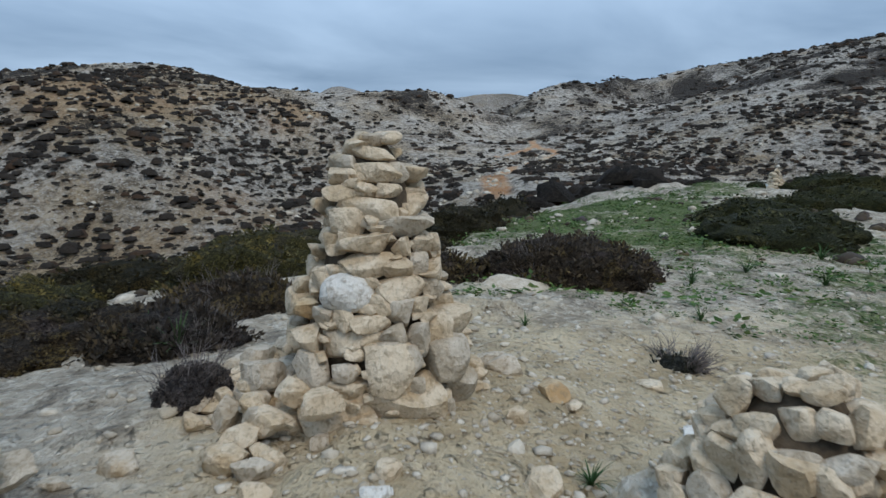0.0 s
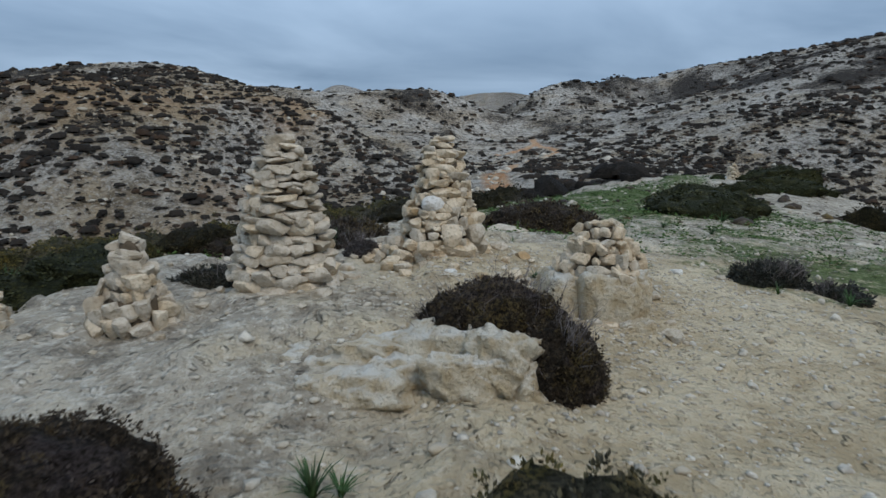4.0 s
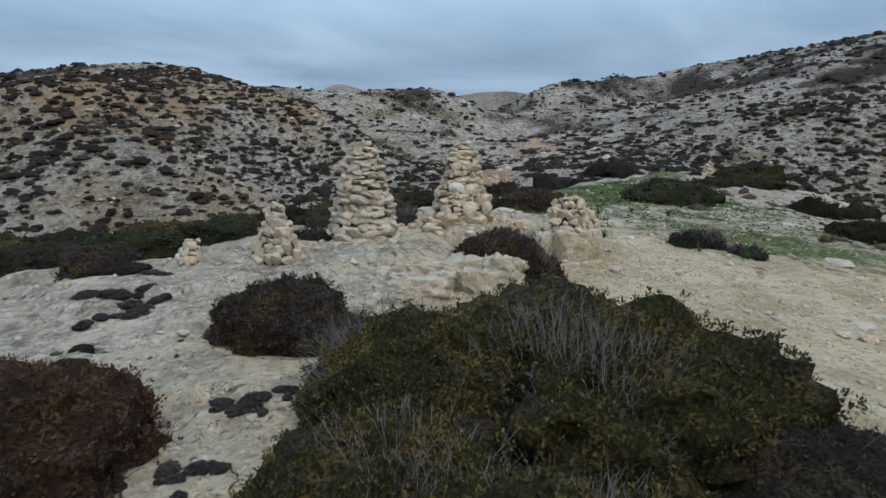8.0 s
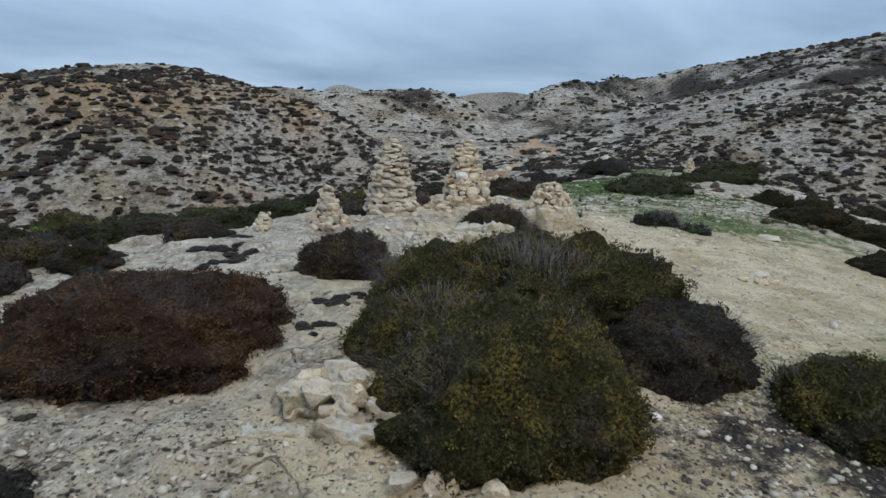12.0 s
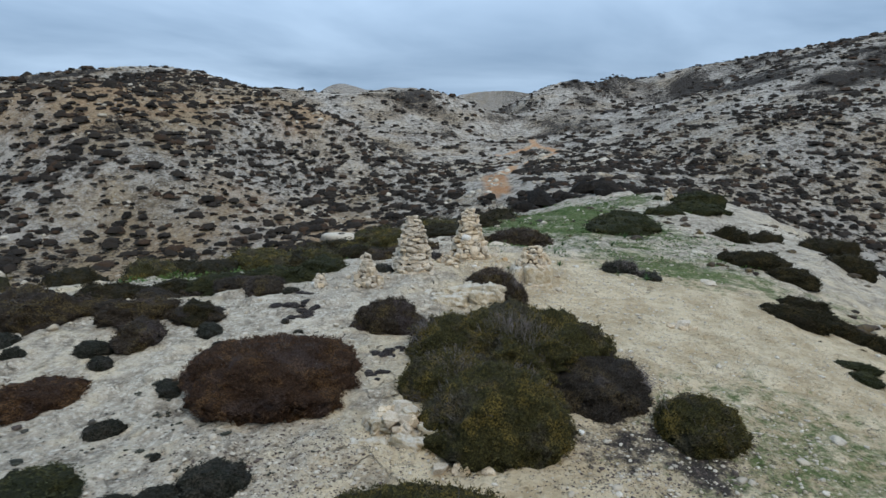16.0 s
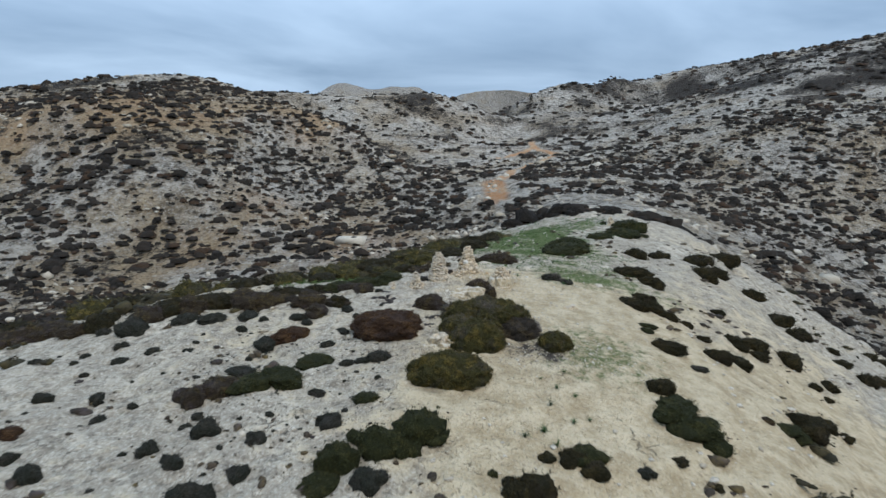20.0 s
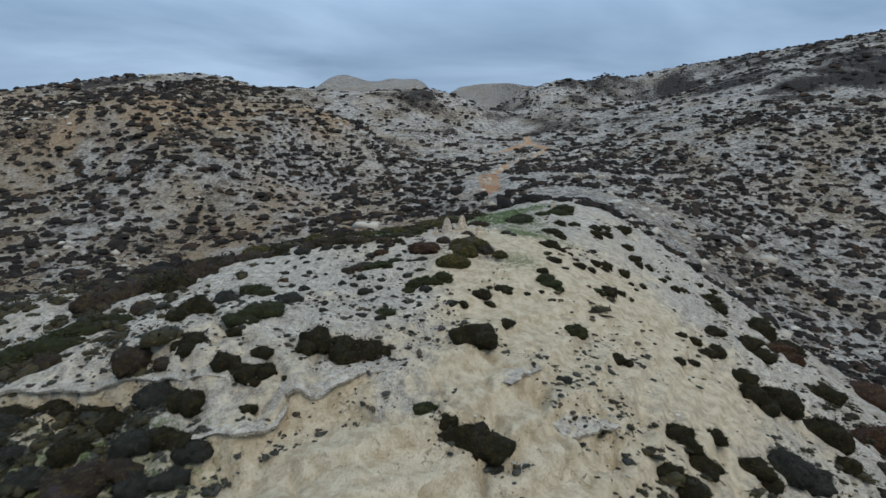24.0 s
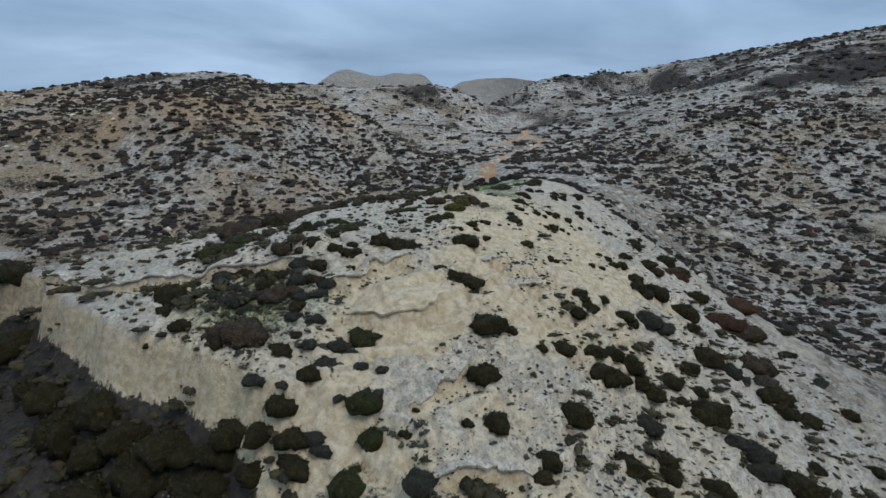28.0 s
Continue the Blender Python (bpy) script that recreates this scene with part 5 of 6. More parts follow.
OLIVE_CREST = [(13.4, 25.5, 1.13), (14.4, 23.3, 1.99), (14.4, 20.4, 0.75), (12.8, 20.2, 1.69), (10.5, 18.3, 1.34), (7.4, 15.1, 1.52), (6.8, 12.6, 1.81), (36.8, 12.4, 2.24), (-4.7, 2.9, 0.92), (-5.9, 2.4, 1.03), (-7.4, 2, 1.02), (8.1, -1.7, 0.52), (7.9, -2.4, 0.39), (-6.8, -7.5, 0.84), (11.6, -8.1, 0.7), (12, -8.3, 0.61), (-7.7, -9.1, 0.85), (-8.7, -9.6, 0.76), (6.6, -9.6, 1.05), (7.1, -10.4, 1.08), (-4.4, -10.8, 0.51), (7.6, -11, 0.81), (-2, -12.7, 0.54), (2.8, -12.8, 0.71), (-5.3, -15.1, 0.7), (-17.3, -15.2, 1.94), (-27.5, -17.9, 1.59), (-28.7, -19.2, 2.1)]
OLIVE_SLOPE = [(-6.7, -19.8, 0.9), (-29.9, -20.9, 2.59), (-31.8, -21.8, 2.51), (-15, -21.8, 1.69), (-16, -23.1, 1.49), (-31.9, -27.8, 1.07), (-3.4, -31.2, 0.89), (-9.6, -41.2, 0.83)]
HEATH_CREST = [(-5.9, 0.9, 0.53), (-24.8, 0.7, 1.35), (-12.3, 0.6, 1.08), (-21.8, 0.4, 1.28), (-10.3, 0.2, 0.96), (-22.8, -0.2, 1.35), (-11.2, -0.3, 1.29), (-14.4, -0.3, 1.14), (-8.5, -0.7, 0.8), (-19.9, -0.8, 1.02), (-16.3, -1.2, 1.2), (-7.8, -2, 0.74), (-26.4, -3.4, 2.33), (-31.1, -7.8, 2.83), (10.9, -8.1, 0.37), (-9.9, -9.5, 0.87), (-10.6, -10.1, 0.77), (40.4, -10.6, 3.38), (-32.8, -10.9, 2.45), (-26.4, -15.1, 1.37), (38, -19.2, 2.57), (38.1, -22.3, 1.79), (-29.4, -24.1, 1.57), (-21.6, -27, 1.63), (-19.6, -27.3, 1.05), (-18.9, -34.7, 1.47), (-20.2, -35.7, 1.83), (-24.9, -39.8, 1.67)]
HEATH_SLOPE = [(-22.6, -40.8, 2.5), (-21, -41.7, 1.11)]
GREEN_CREST = [(-2.5, -12.5, 1), (-3.8, -13.3, 0.92), (-2.9, -13.3, 0.71), (-4.8, -14, 0.78), (-0.3, -14.2, 0.21), (7.9, -17.4, 1.07), (-10.8, -41.1, 1.68), (-9.7, -48.3, 1.75), (-8.7, -50.6, 1.49), (-10.2, -54.4, 1.85)]
RUSTY_CREST = [(45.9, 3, 3.4), (34.4, 1.6, 1.91), (35.2, 0.5, 1.52), (-8.4, -4.8, 0.88), (37.7, -10.1, 3.39), (-16, -12.2, 0.49)]
RAVINE = [(-37.9, -38.9, 2.8), (-29.1, -44.0, 3.0), (-21.9, -45.8, 2.5), (-17.3, -47.3, 2.2), (-30.8, -45.4, 2.8), (-24.7, -47.1, 2.8), (-46.4, -34.0, 3.0), (-52.4, -28.0, 3.0), (-62.4, -15.8, 3.6), (-66.8, -7.4, 3.3), (-42.5, -38.7, 3.4), (-34, -42, 2.8), (-27, -49, 3.0), (-36, -46, 3.2), (-27, -45, 2.1), (-23, -46, 2.1), (-19, -48, 1.9), (-15.7, -49.6, 1.7), (-23.5, -47.8, 2.1), (-19.1, -50, 1.9), (-15.3, -51.4, 1.6), (-32, -43.8, 2.3), (-37, -41.6, 2.4), (-42.6, -37.6, 2.4)]
THICKET = [(-4.7, 4.1, 0.5), (-5.7, 4.4, 0.6), (-6.8, 4.9, 0.8), (-4.1, 5.0, 0.75), (-5.3, 5.4, 0.9), (-3.4, 5.6, 0.55), (-4.2, 6.4, 0.9), (-5.8, 7.2, 1.1), (-7.4, 6.3, 1.0), (-9, 5.5, 1.1), (-11, 5.2, 1.1), (-13.5, 5, 1.3), (-16.5, 4.5, 1.4), (-20, 5, 1.6), (-3, 9.5, 1.2), (-5.5, 10.5, 1.5), (-8.5, 9.5, 1.6), (-12, 9, 1.7), (-16, 9, 1.8), (-1, 12, 1.3), (-3.5, 14, 1.7), (-6.5, 14.5, 1.8), (-10, 14, 1.8),
           (0.5, 16, 1.4), (-2, 18.5, 1.8), (-5, 20, 2), (-9, 20, 2), (2, 21, 1.6), (-1, 24, 2.0), (-5, 27, 2.2), (3, 28, 1.8), (1, 33, 2.2), (-24, 8, 1.8), (-28, 6, 2), (-21, 12, 2), (-26, -1, 1.7)]
MODELS = {}


def cushion(rng, kind):
    """A low cushion of a few rounded heads that run together, and its leaf sprays; radius 1."""
    heads = 2 + kind % 3
    turn = rng.uniform(0, 6.3) + np.arange(heads) * 6.3 / heads + rng.normal(0, 0.4, heads)
    mids = [(0.0, 0.0, 0.62)] + [(0.5 * math.cos(a), 0.45 * math.sin(a), r) for a, r in zip(turn, rng.uniform(0.4, 0.56, heads))]
    v = BALL3[0].copy()
    v[:, 2] = np.maximum(v[:, 2], -0.25)
    # the skin lies on the outermost head in each direction
    reach = np.zeros(len(v))
    for x, y, r in mids:
        c = np.array([x, y, 0.0])
        b = v @ c
        reach = np.maximum(reach, b + np.sqrt(np.maximum(b * b - c @ c + r * r, 0)))
    skin = reach * (1 + 0.3 * lumps(v * 3 + kind * 7, 1.0, 2, 5) + 0.26 * lumps(v * 9 + kind * 3, 1.0, 2, 6) + rng.uniform(-0.09, 0.09, len(v)))
    core = v * skin[:, None]
    core /= np.abs(core).max(0) * np.array([1.0, 1.0, 1.25])
    pick = rng.integers(len(v), size=280)
    pick = pick[v[pick, 2] > -0.2]
    head = core[pick] * rng.uniform(0.97, 1.08, (len(pick), 1))
    return (core, BALL3[1]), leaf_sprays(rng, head, v[pick] + 1e-6, 0.055, 4, 1.1)


def shrub_model(material, kind, close):
    """One of a few shrub shapes of radius 1, shared by many shrubs; finer ones stand near the cairns."""
    key = (material.name, kind, close)
    if key not in MODELS:
        rng = np.random.default_rng(100 + kind * 7 + len(MODELS))
        core, leaves = (core_mesh(np.random.default_rng(kind), (1.0, 0.85, 0.75), 0.3, 0.95, BALL4), leaf_cloud(rng, (1.0, 0.85, 0.75), 2500, 0.042, 0.3, 0.14, kind, 8)) if close else cushion(rng, kind)
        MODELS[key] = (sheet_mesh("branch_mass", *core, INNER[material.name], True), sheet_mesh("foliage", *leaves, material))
    return MODELS[key]


def place_shrubs(places, material, label, group, high=0.85, least=0.0):
    """Shrubs as things of their own; those smaller than `least` are joined into one object."""
    small = []
    for k, (x, y, r) in enumerate(places):
        rng = np.random.default_rng(int(abs(x * 31 + y * 17) * 10) + k)
        # on the windward east slope the cushions are drawn out downhill
        east = x > 8
        turn = -0.7 + rng.normal(0, 0.3) if east else rng.uniform(0, 6.3)
        r *= (0.88 if y > -12 else 1.12) if east else 1.0
        size = (r * (1.15 if east else 1.08) * rng.uniform(0.9, 1.12), r * rng.uniform(0.78, 1.0) * (0.9 if east else 1.1), r * high * rng.uniform(0.85, 1.2))
        core, leaves = shrub_model(material, int(rng.integers(6)), math.hypot(x, y - 3) < 15)
        if r < least:
            small.append((Matrix.LocRotScale((x, y, ground_at(x, y) - 0.06 * r), Euler((0, 0, turn)), size), core, leaves))
            continue
        top = empty("bush", x, y, ground_at(x, y) - 0.06 * r, label, "shrub", group)
        top.rotation_euler, top.scale = (0, 0, turn), size
        part("branch_mass", core, None, top)
        part("foliage", leaves, None, top)
    if small:
        bm = bmesh.new()
        for m, *meshes in small:
            for slot, me in enumerate(meshes):
                old_v, old_f = len(bm.verts), len(bm.faces)
                bm.from_mesh(me)
                bm.verts.ensure_lookup_table()
                bm.faces.ensure_lookup_table()
                for v in bm.verts[old_v:]:
                    v.co = m @ v.co
                for f in bm.faces[old_f:]:
                    f.material_index = slot
        me = bpy.data.meshes.new("small_shrubs")
        bm.to_mesh(me)
        bm.free()
        me.materials.append(INNER[material.name])
        me.materials.append(material)
        tagged(new("small_shrubs", me), "small " + label.replace(" shrub", " shrubs", 1), "shrubs", kind="stuff")


CREST_GROUP = "shrubs scattered over the spur"
DUSKY, GREYISH, OLIVE, HEATH = DUSKY_CREST + DUSKY_SLOPE + DUSKY_FLANK + DUSKY_SHOULDER + DUSKY_NOSE + DUSKY_FOOT + DUSKY_BROW, GREY_CREST + GREY_SLOPE + GREY_FLANK, OLIVE_CREST + OLIVE_SLOPE, HEATH_CREST + HEATH_SLOPE
GREENISH, RUSTY = GREEN_CREST, RUSTY_CREST
place_shrubs(OLIVE, GREEN_LEAF, "dark olive-green rounded cushion shrub on pale rock", CREST_GROUP, 0.5)
place_shrubs(DUSKY, SHADED_LEAF, "dusky dark cushion shrub on the pale slope", CREST_GROUP, 0.85, 1.0)
place_shrubs(GREYISH, GREY_LEAF, "grey-green cushion shrub on white rock", CREST_GROUP, 0.8, 0.6)
place_shrubs(HEATH, HEATH_LEAF, "dark brown heath shrub on the slope", CREST_GROUP, 0.7)
place_shrubs(GREENISH, GREEN_LEAF, "dark green leafy shrub on the slope", CREST_GROUP, 0.9)
place_shrubs(RUSTY, RUST_LEAF, "rusty brown rounded heath cushion on pale rock", CREST_GROUP, 0.7)
place_shrubs(RAVINE, SHADED_LEAF, "dark leafy shrub crowding the foot of the cliff", CREST_GROUP)
rng = np.random.default_rng(205)
MATS = [(x + rng.normal(0, r * 0.75), y + rng.normal(0, r * 0.6), rng.uniform(0.25, 0.6) * r) for x, y, r in [(-4.75, -0.95, 0.34), (-4.4, -0.5, 0.3), (-4.75, 0.35, 0.16), (-2.3, -3.55, 0.2), (-2.05, -3.35, 0.18), (-2.4, -4.5, 0.18)] for _ in range(8)]
place_shrubs(MATS, MAT_LEAF, "greyish mat-forming shrub in the cracks of white rock", CREST_GROUP, 0.6, 1.0)
place_shrubs([(-7.0, -0.8, 0.66), (-7.7, 1.7, 0.62), (-6.9, 1.5, 0.56), (-6.1, 1.4, 0.5), (-8.9, 1.0, 0.75), (-9.6, 0.2, 0.6)], PURPLE_LEAF, "purplish grey heath at the edge of the crest", CREST_GROUP, 0.66)
rng = np.random.default_rng(202)
TAKEN = DUSKY + GREYISH + OLIVE + HEATH + GREENISH + RUSTY + [(-4.05, -4.8, 1.6), (-1.6, -9.0, 1.6), (-2.4, -2, 1.0)]
CUSHIONS = []
while len(CUSHIONS) < 60:   # small cushions strewn over the white rock west of the crest
    x, y, r = rng.uniform(-24, -3.5), rng.uniform(-26, 0), 0.1 + 0.3 * rng.random() ** 2
    if x > -0.35 * y - 21 and all(math.hypot(x - a, y - b) > c + r + 0.12 for a, b, c in CUSHIONS + TAKEN):
        CUSHIONS.append((x, y, r))
place_shrubs(CUSHIONS, GREY_LEAF, "little grey cushion shrub on bare white rock", CREST_GROUP, 0.9, 1.0)
place_shrubs([(-3.3, 4.7, 0.5), (-2.85, 5.0, 0.45), (-3.9, 4.9, 0.55), (-2.75, 5.5, 0.5), (-4.5, 5.3, 0.6), (-3.5, 5.2, 0.5)], HEATH_LEAF, "low brown heath at the edge of the thicket", "thicket below the cairns", 0.6)
place_shrubs(THICKET[::2], OLIVE_LEAF, "dense olive thicket shrub on the western slope", "thicket below the cairns", 0.72)
place_shrubs(THICKET[1::2], SHADED_LEAF, "dense brown thicket shrub on the western slope", "thicket below the cairns", 0.66)


# ---------------------------------------------------------------- leafy plants
def rosette(x, y, size, count, label, seed):
    """A clump of strap leaves that arch outwards."""
    rng = np.random.default_rng(seed)
    verts, faces = [], []
    for _ in range(count):
        a, lean, long = rng.uniform(0, 6.3), rng.uniform(0.25, 1.1), size * rng.uniform(0.6, 1.2)
        wide, pts = size * 0.05, []
        for s in (0.0, 0.35, 0.7, 1.0):
            out, up = long * s * math.sin(lean * (0.5 + 0.7 * s)), long * s * math.cos(lean * (0.5 + 0.7 * s))
            pts.append((out * math.cos(a), out * math.sin(a), up, wide * (1 - s * 0.85)))
        k = len(verts)
        for px, py, pz, w in pts:
            verts += [(px - w * math.sin(a), py + w * math.cos(a), pz), (px, py, pz - w * 0.5), (px + w * math.sin(a), py - w * math.cos(a), pz)]
        for i in range(3):
            for j in range(2):
                b = k + i * 3 + j
                faces.append((b, b + 1, b + 4, b + 3))
    top = empty("leafy_plant", x, y, ground_at(x, y) - 0.01, label, "plant", "leafy plants on the ground")
    part("foliage", sheet_mesh("foliage", verts, faces, PLANT), None, top)
    return top


for k, (x, y, s, n) in enumerate([(0.72, 2.84, 0.15, 30), (2.5, 4.4, 0.24, 34), (-2.0, 4.6, 0.3, 30), (-2.35, 4.75, 0.3, 30), (-1.1, -1.4, 0.26, 40), (-0.95, -1.35, 0.2, 24), (5.0, 3.5, 0.24, 34), (2.55, -5.15, 0.26, 34), (4.2, 3.8, 0.18, 20),
                                  (0.75, 5.6, 0.14, 16), (2.7, 6.4, 0.2, 20), (3.3, 8.2, 0.24, 22), (4.4, 9.0, 0.26, 24), (5.2, 8.4, 0.24, 24), (3.0, 9.5, 0.26, 24), (6.2, 10.2, 0.3, 26), (2.9, -8.2, 0.25, 30), (1.9, -8.9, 0.2, 24), (2.4, -9.4, 0.25, 26), (-5.8, 4.6, 0.3, 30), (-6.6, 4.2, 0.3, 30), (2.0, -10.5, 0.32, 30), (2.7, -11.2, 0.26, 26), (1.6, -11.8, 0.34, 34), (3.3, -10.9, 0.22, 22), (1.9, -12.5, 0.3, 28), (3.0, -9.8, 0.24, 24), (0.9, -12.2, 0.3, 28)]):
    rosette(x, y, s, n, "green rosette of strap leaves on stony soil", 300 + k)


# ---------------------------------------------------------------- loose stones that can be told apart
def loose_stone(x, y, size, material, label, seed, sink=0.3):
    rng = np.random.default_rng(seed)
    me = sheet_mesh("rock", stone_shape(rng, size, 12, jag=0.09), BALL3[1], material, True)
    me.set_sharp_from_angle(angle=radians(24))
    ob = tagged(new("rock", me), label, "rock", "loose stones by the cairns")
    ob.location, ob.rotation_euler = (x, y, ground_at(x, y) + size[2] * (0.5 - sink)), (rng.normal(0, 0.1), rng.normal(0, 0.1), rng.uniform(0, 6.3))
    return ob


rng = np.random.default_rng(77)
for k in range(84):   # rubble skirt round the tallest cairn, fullest on its western side
    a = rng.normal(math.pi * 1.12, 0.55) if k < 64 else rng.uniform(0, 6.3)
    d = 0.58 + abs(rng.normal(0, 0.3))
    s = rng.uniform(0.09, 0.22)
    loose_stone(-0.40 + d * math.cos(a), 3.61 + d * math.sin(a), (s * 1.2, s, s * rng.uniform(0.6, 0.9)), CAIRN_STONE if k % 3 else GREY_STONE, "broken limestone piece at the foot of a cairn", 500 + k, 0.3 if k % 2 or k > 63 else 0.3 - max(0.0, 0.36 - 0.8 * (d - 0.58)) * 0.75 / s)
for k in range(26):   # stones shed round the slab cairn and the small one
    cx, cy, r = ((-2.02, 1.85, 0.66), (-3.18, 0.95, 0.52), (1.3, 2.2, 0.75))[k % 3]
    a, s = rng.uniform(0, 6.3), rng.uniform(0.06, 0.17)
    loose_stone(cx + (r + abs(rng.normal(0, 0.2))) * math.cos(a), cy + (r + abs(rng.normal(0, 0.2))) * math.sin(a), (s * 1.3, s, s * 0.6), GREY_STONE, "fallen limestone piece beside a cairn", 600 + k)
for k, (x, y, w, h, mat) in enumerate([(0.75, 4.1, 0.22, 0.12, ORANGE_STONE), (0.86, 3.95, 0.14, 0.06, CAIRN_STONE), (1.5, 3.5, 0.24, 0.05, WHITE_STONE), (1.9, 3.75, 0.16, 0.05, WHITE_STONE), (0.5, 2.95, 0.2, 0.1, CAIRN_STONE), (0.05, 2.75, 0.2, 0.08, ORANGE_STONE), (-1.75, 3.2, 0.2, 0.1, GREY_STONE), (-0.35, 3.05, 0.14, 0.05, WHITE_STONE),
                                       (1.5, 4.3, 0.2, 0.07, CAIRN_STONE), (2.75, 4.0, 0.18, 0.09, WHITE_STONE), (-1.6, 4.6, 0.2, 0.12, GREY_STONE), (-0.75, 5.3, 0.4, 0.12, GREY_STONE), (0.9, 7.4, 0.7, 0.14, GREY_STONE), (5.55, 3.2, 0.55, 0.16, GREY_STONE), (4.5, -0.4, 0.3, 0.13, GREY_STONE), (4.75, -0.25, 0.3, 0.16, GREY_STONE),
                                       (4.65, -0.55, 0.22, 0.12, CAIRN_STONE), (4.95, -0.45, 0.18, 0.1, CAIRN_STONE), (4.3, -0.55, 0.2, 0.1, CAIRN_STONE), (0.02, -5.55, 0.14, 0.1, WHITE_STONE), (0.2, -5.95, 0.18, 0.08, WHITE_STONE), (0.5, -5.6, 0.15, 0.09, CAIRN_STONE), (0.95, -6.05, 0.16, 0.06, WHITE_STONE), (-0.9, -7.1, 0.3, 0.2, CAIRN_STONE),
                                       (-1.25, -7.15, 0.26, 0.14, GREY_STONE), (-0.55, -7.25, 0.2, 0.12, CAIRN_STONE)]):
    if y > 2.5:
        x, y = (q * (1.61 - ground_at(x, y)) / 1.71 for q in (x, y))
    loose_stone(x, y, (w * 1.2, w, h), mat, "pale loose stone lying on trodden soil", 700 + k)


# ---------------------------------------------------------------- gravel and grit (stuff)
CHIP = ball(1)


def scatter(name, xs, ys, sizes, material, label, seed, flat=0.6, source=CHIP):
    """Many small stones as one object."""
    rng = np.random.default_rng(seed)
    n, m = len(xs), len(source[0])
    if m < 20:
        v = np.repeat(source[0][None], n, 0) * (1 + rng.uniform(-0.42, 0.42, (n, m, 1)))
    else:   # larger pieces are split blocks
        v = np.stack([stone_shape(rng, (2, 2, 2), 16, source, 0.16) for _ in range(24)])[rng.integers(24, size=n)]
    v = v * (sizes[:, None, None] * np.stack([rng.uniform(0.7, 1.35, n), rng.uniform(0.7, 1.2, n), rng.uniform(0.6, 1.2, n) * flat], 1)[:, None, :] * 0.5)
    a = rng.uniform(0, 6.3, n)
    c, s = np.cos(a)[:, None], np.sin(a)[:, None]
    x, y = v[..., 0] * c - v[..., 1] * s, v[..., 0] * s + v[..., 1] * c
    z0 = height(xs, ys)[:, None] if n > 9000 else np.array([ground_at(p, q) for p, q in zip(xs, ys)])[:, None]
    verts = np.stack([x + xs[:, None], y + ys[:, None], v[..., 2] + z0 + sizes[:, None] * flat * 0.12], -1).reshape(-1, 3)
    faces = (source[1][None] + (np.arange(n) * m)[:, None, None]).reshape(-1, 3)
    return tagged(new(name, sheet_mesh(name, verts, faces, material)), label, name, kind="stuff")


rng = np.random.default_rng(12)
n = 6500
xs, ys = rng.uniform(-5, 8, n), rng.uniform(-8, 8, n)
keep = fractal(xs, ys, 1.6, 3, 81) > -0.2 + 0.3 * (xs < 0)
scatter("gravel", xs[keep], ys[keep], np.exp(rng.normal(-3.5, 0.5, n))[keep], CHIP_STONE, "pale limestone gravel on trodden soil", 1)
n = 6500
xs, ys = rng.normal(0.2, 2.0, n), rng.normal(2.6, 1.5, n)
keep = xs > rng.normal(-0.9, 0.5, n)
scatter("gravel", xs[keep], ys[keep], np.exp(rng.normal(-3.7, 0.55, n))[keep], CHIP_STONE, "broken limestone chips round the cairns", 9)
n = 900
xs, ys = np.r_[rng.normal(2.4, 1.2, n), rng.normal(-3.6, 1.3, n)], np.r_[rng.normal(-6.0, 1.0, n), rng.normal(-7.2, 0.8, n)]
scatter("gravel", xs, ys, np.exp(rng.normal(-3.5, 0.6, 2 * n)), CHIP_STONE, "pale broken stones strewn among litter", 6)
n = 6000
xs, ys = np.r_[rng.normal(2.0, 1.2, n), rng.normal(-3.3, 1.2, n // 2)], np.r_[rng.normal(-6.5, 1.1, n), rng.normal(-7.1, 0.7, n // 2)]
scatter("leaf_litter", xs, ys, np.exp(rng.normal(-4.0, 0.5, len(xs))), LITTER, "dry brown litter between the stones", 8, 0.35)
n = 1300
xs, ys = rng.uniform(-6.5, 6.5, n), rng.uniform(-8, 8, n)
keep = fractal(xs, ys, 2.0, 3, 84) > 0.0
scatter("stone_litter", xs[keep], ys[keep], np.exp(rng.normal(-2.6, 0.35, n))[keep], CHIP_STONE, "fist-sized limestone pieces on the ground", 4, 0.6, BALL2)
n = 6000
xs, ys = rng.uniform(-30, 34, n), rng.uniform(-56, 32, n)
keep = (fractal(xs, ys, 5, 3, 82) > -0.05) & ~((np.abs(xs) < 9) & (ys > -11) & (ys < 8))
scatter("rubble", xs[keep], ys[keep], np.minimum(np.exp(rng.normal(-2.0, 0.5, n)), 0.34)[keep], CHIP_STONE, "scattered limestone rubble over the spur", 2, 0.55)


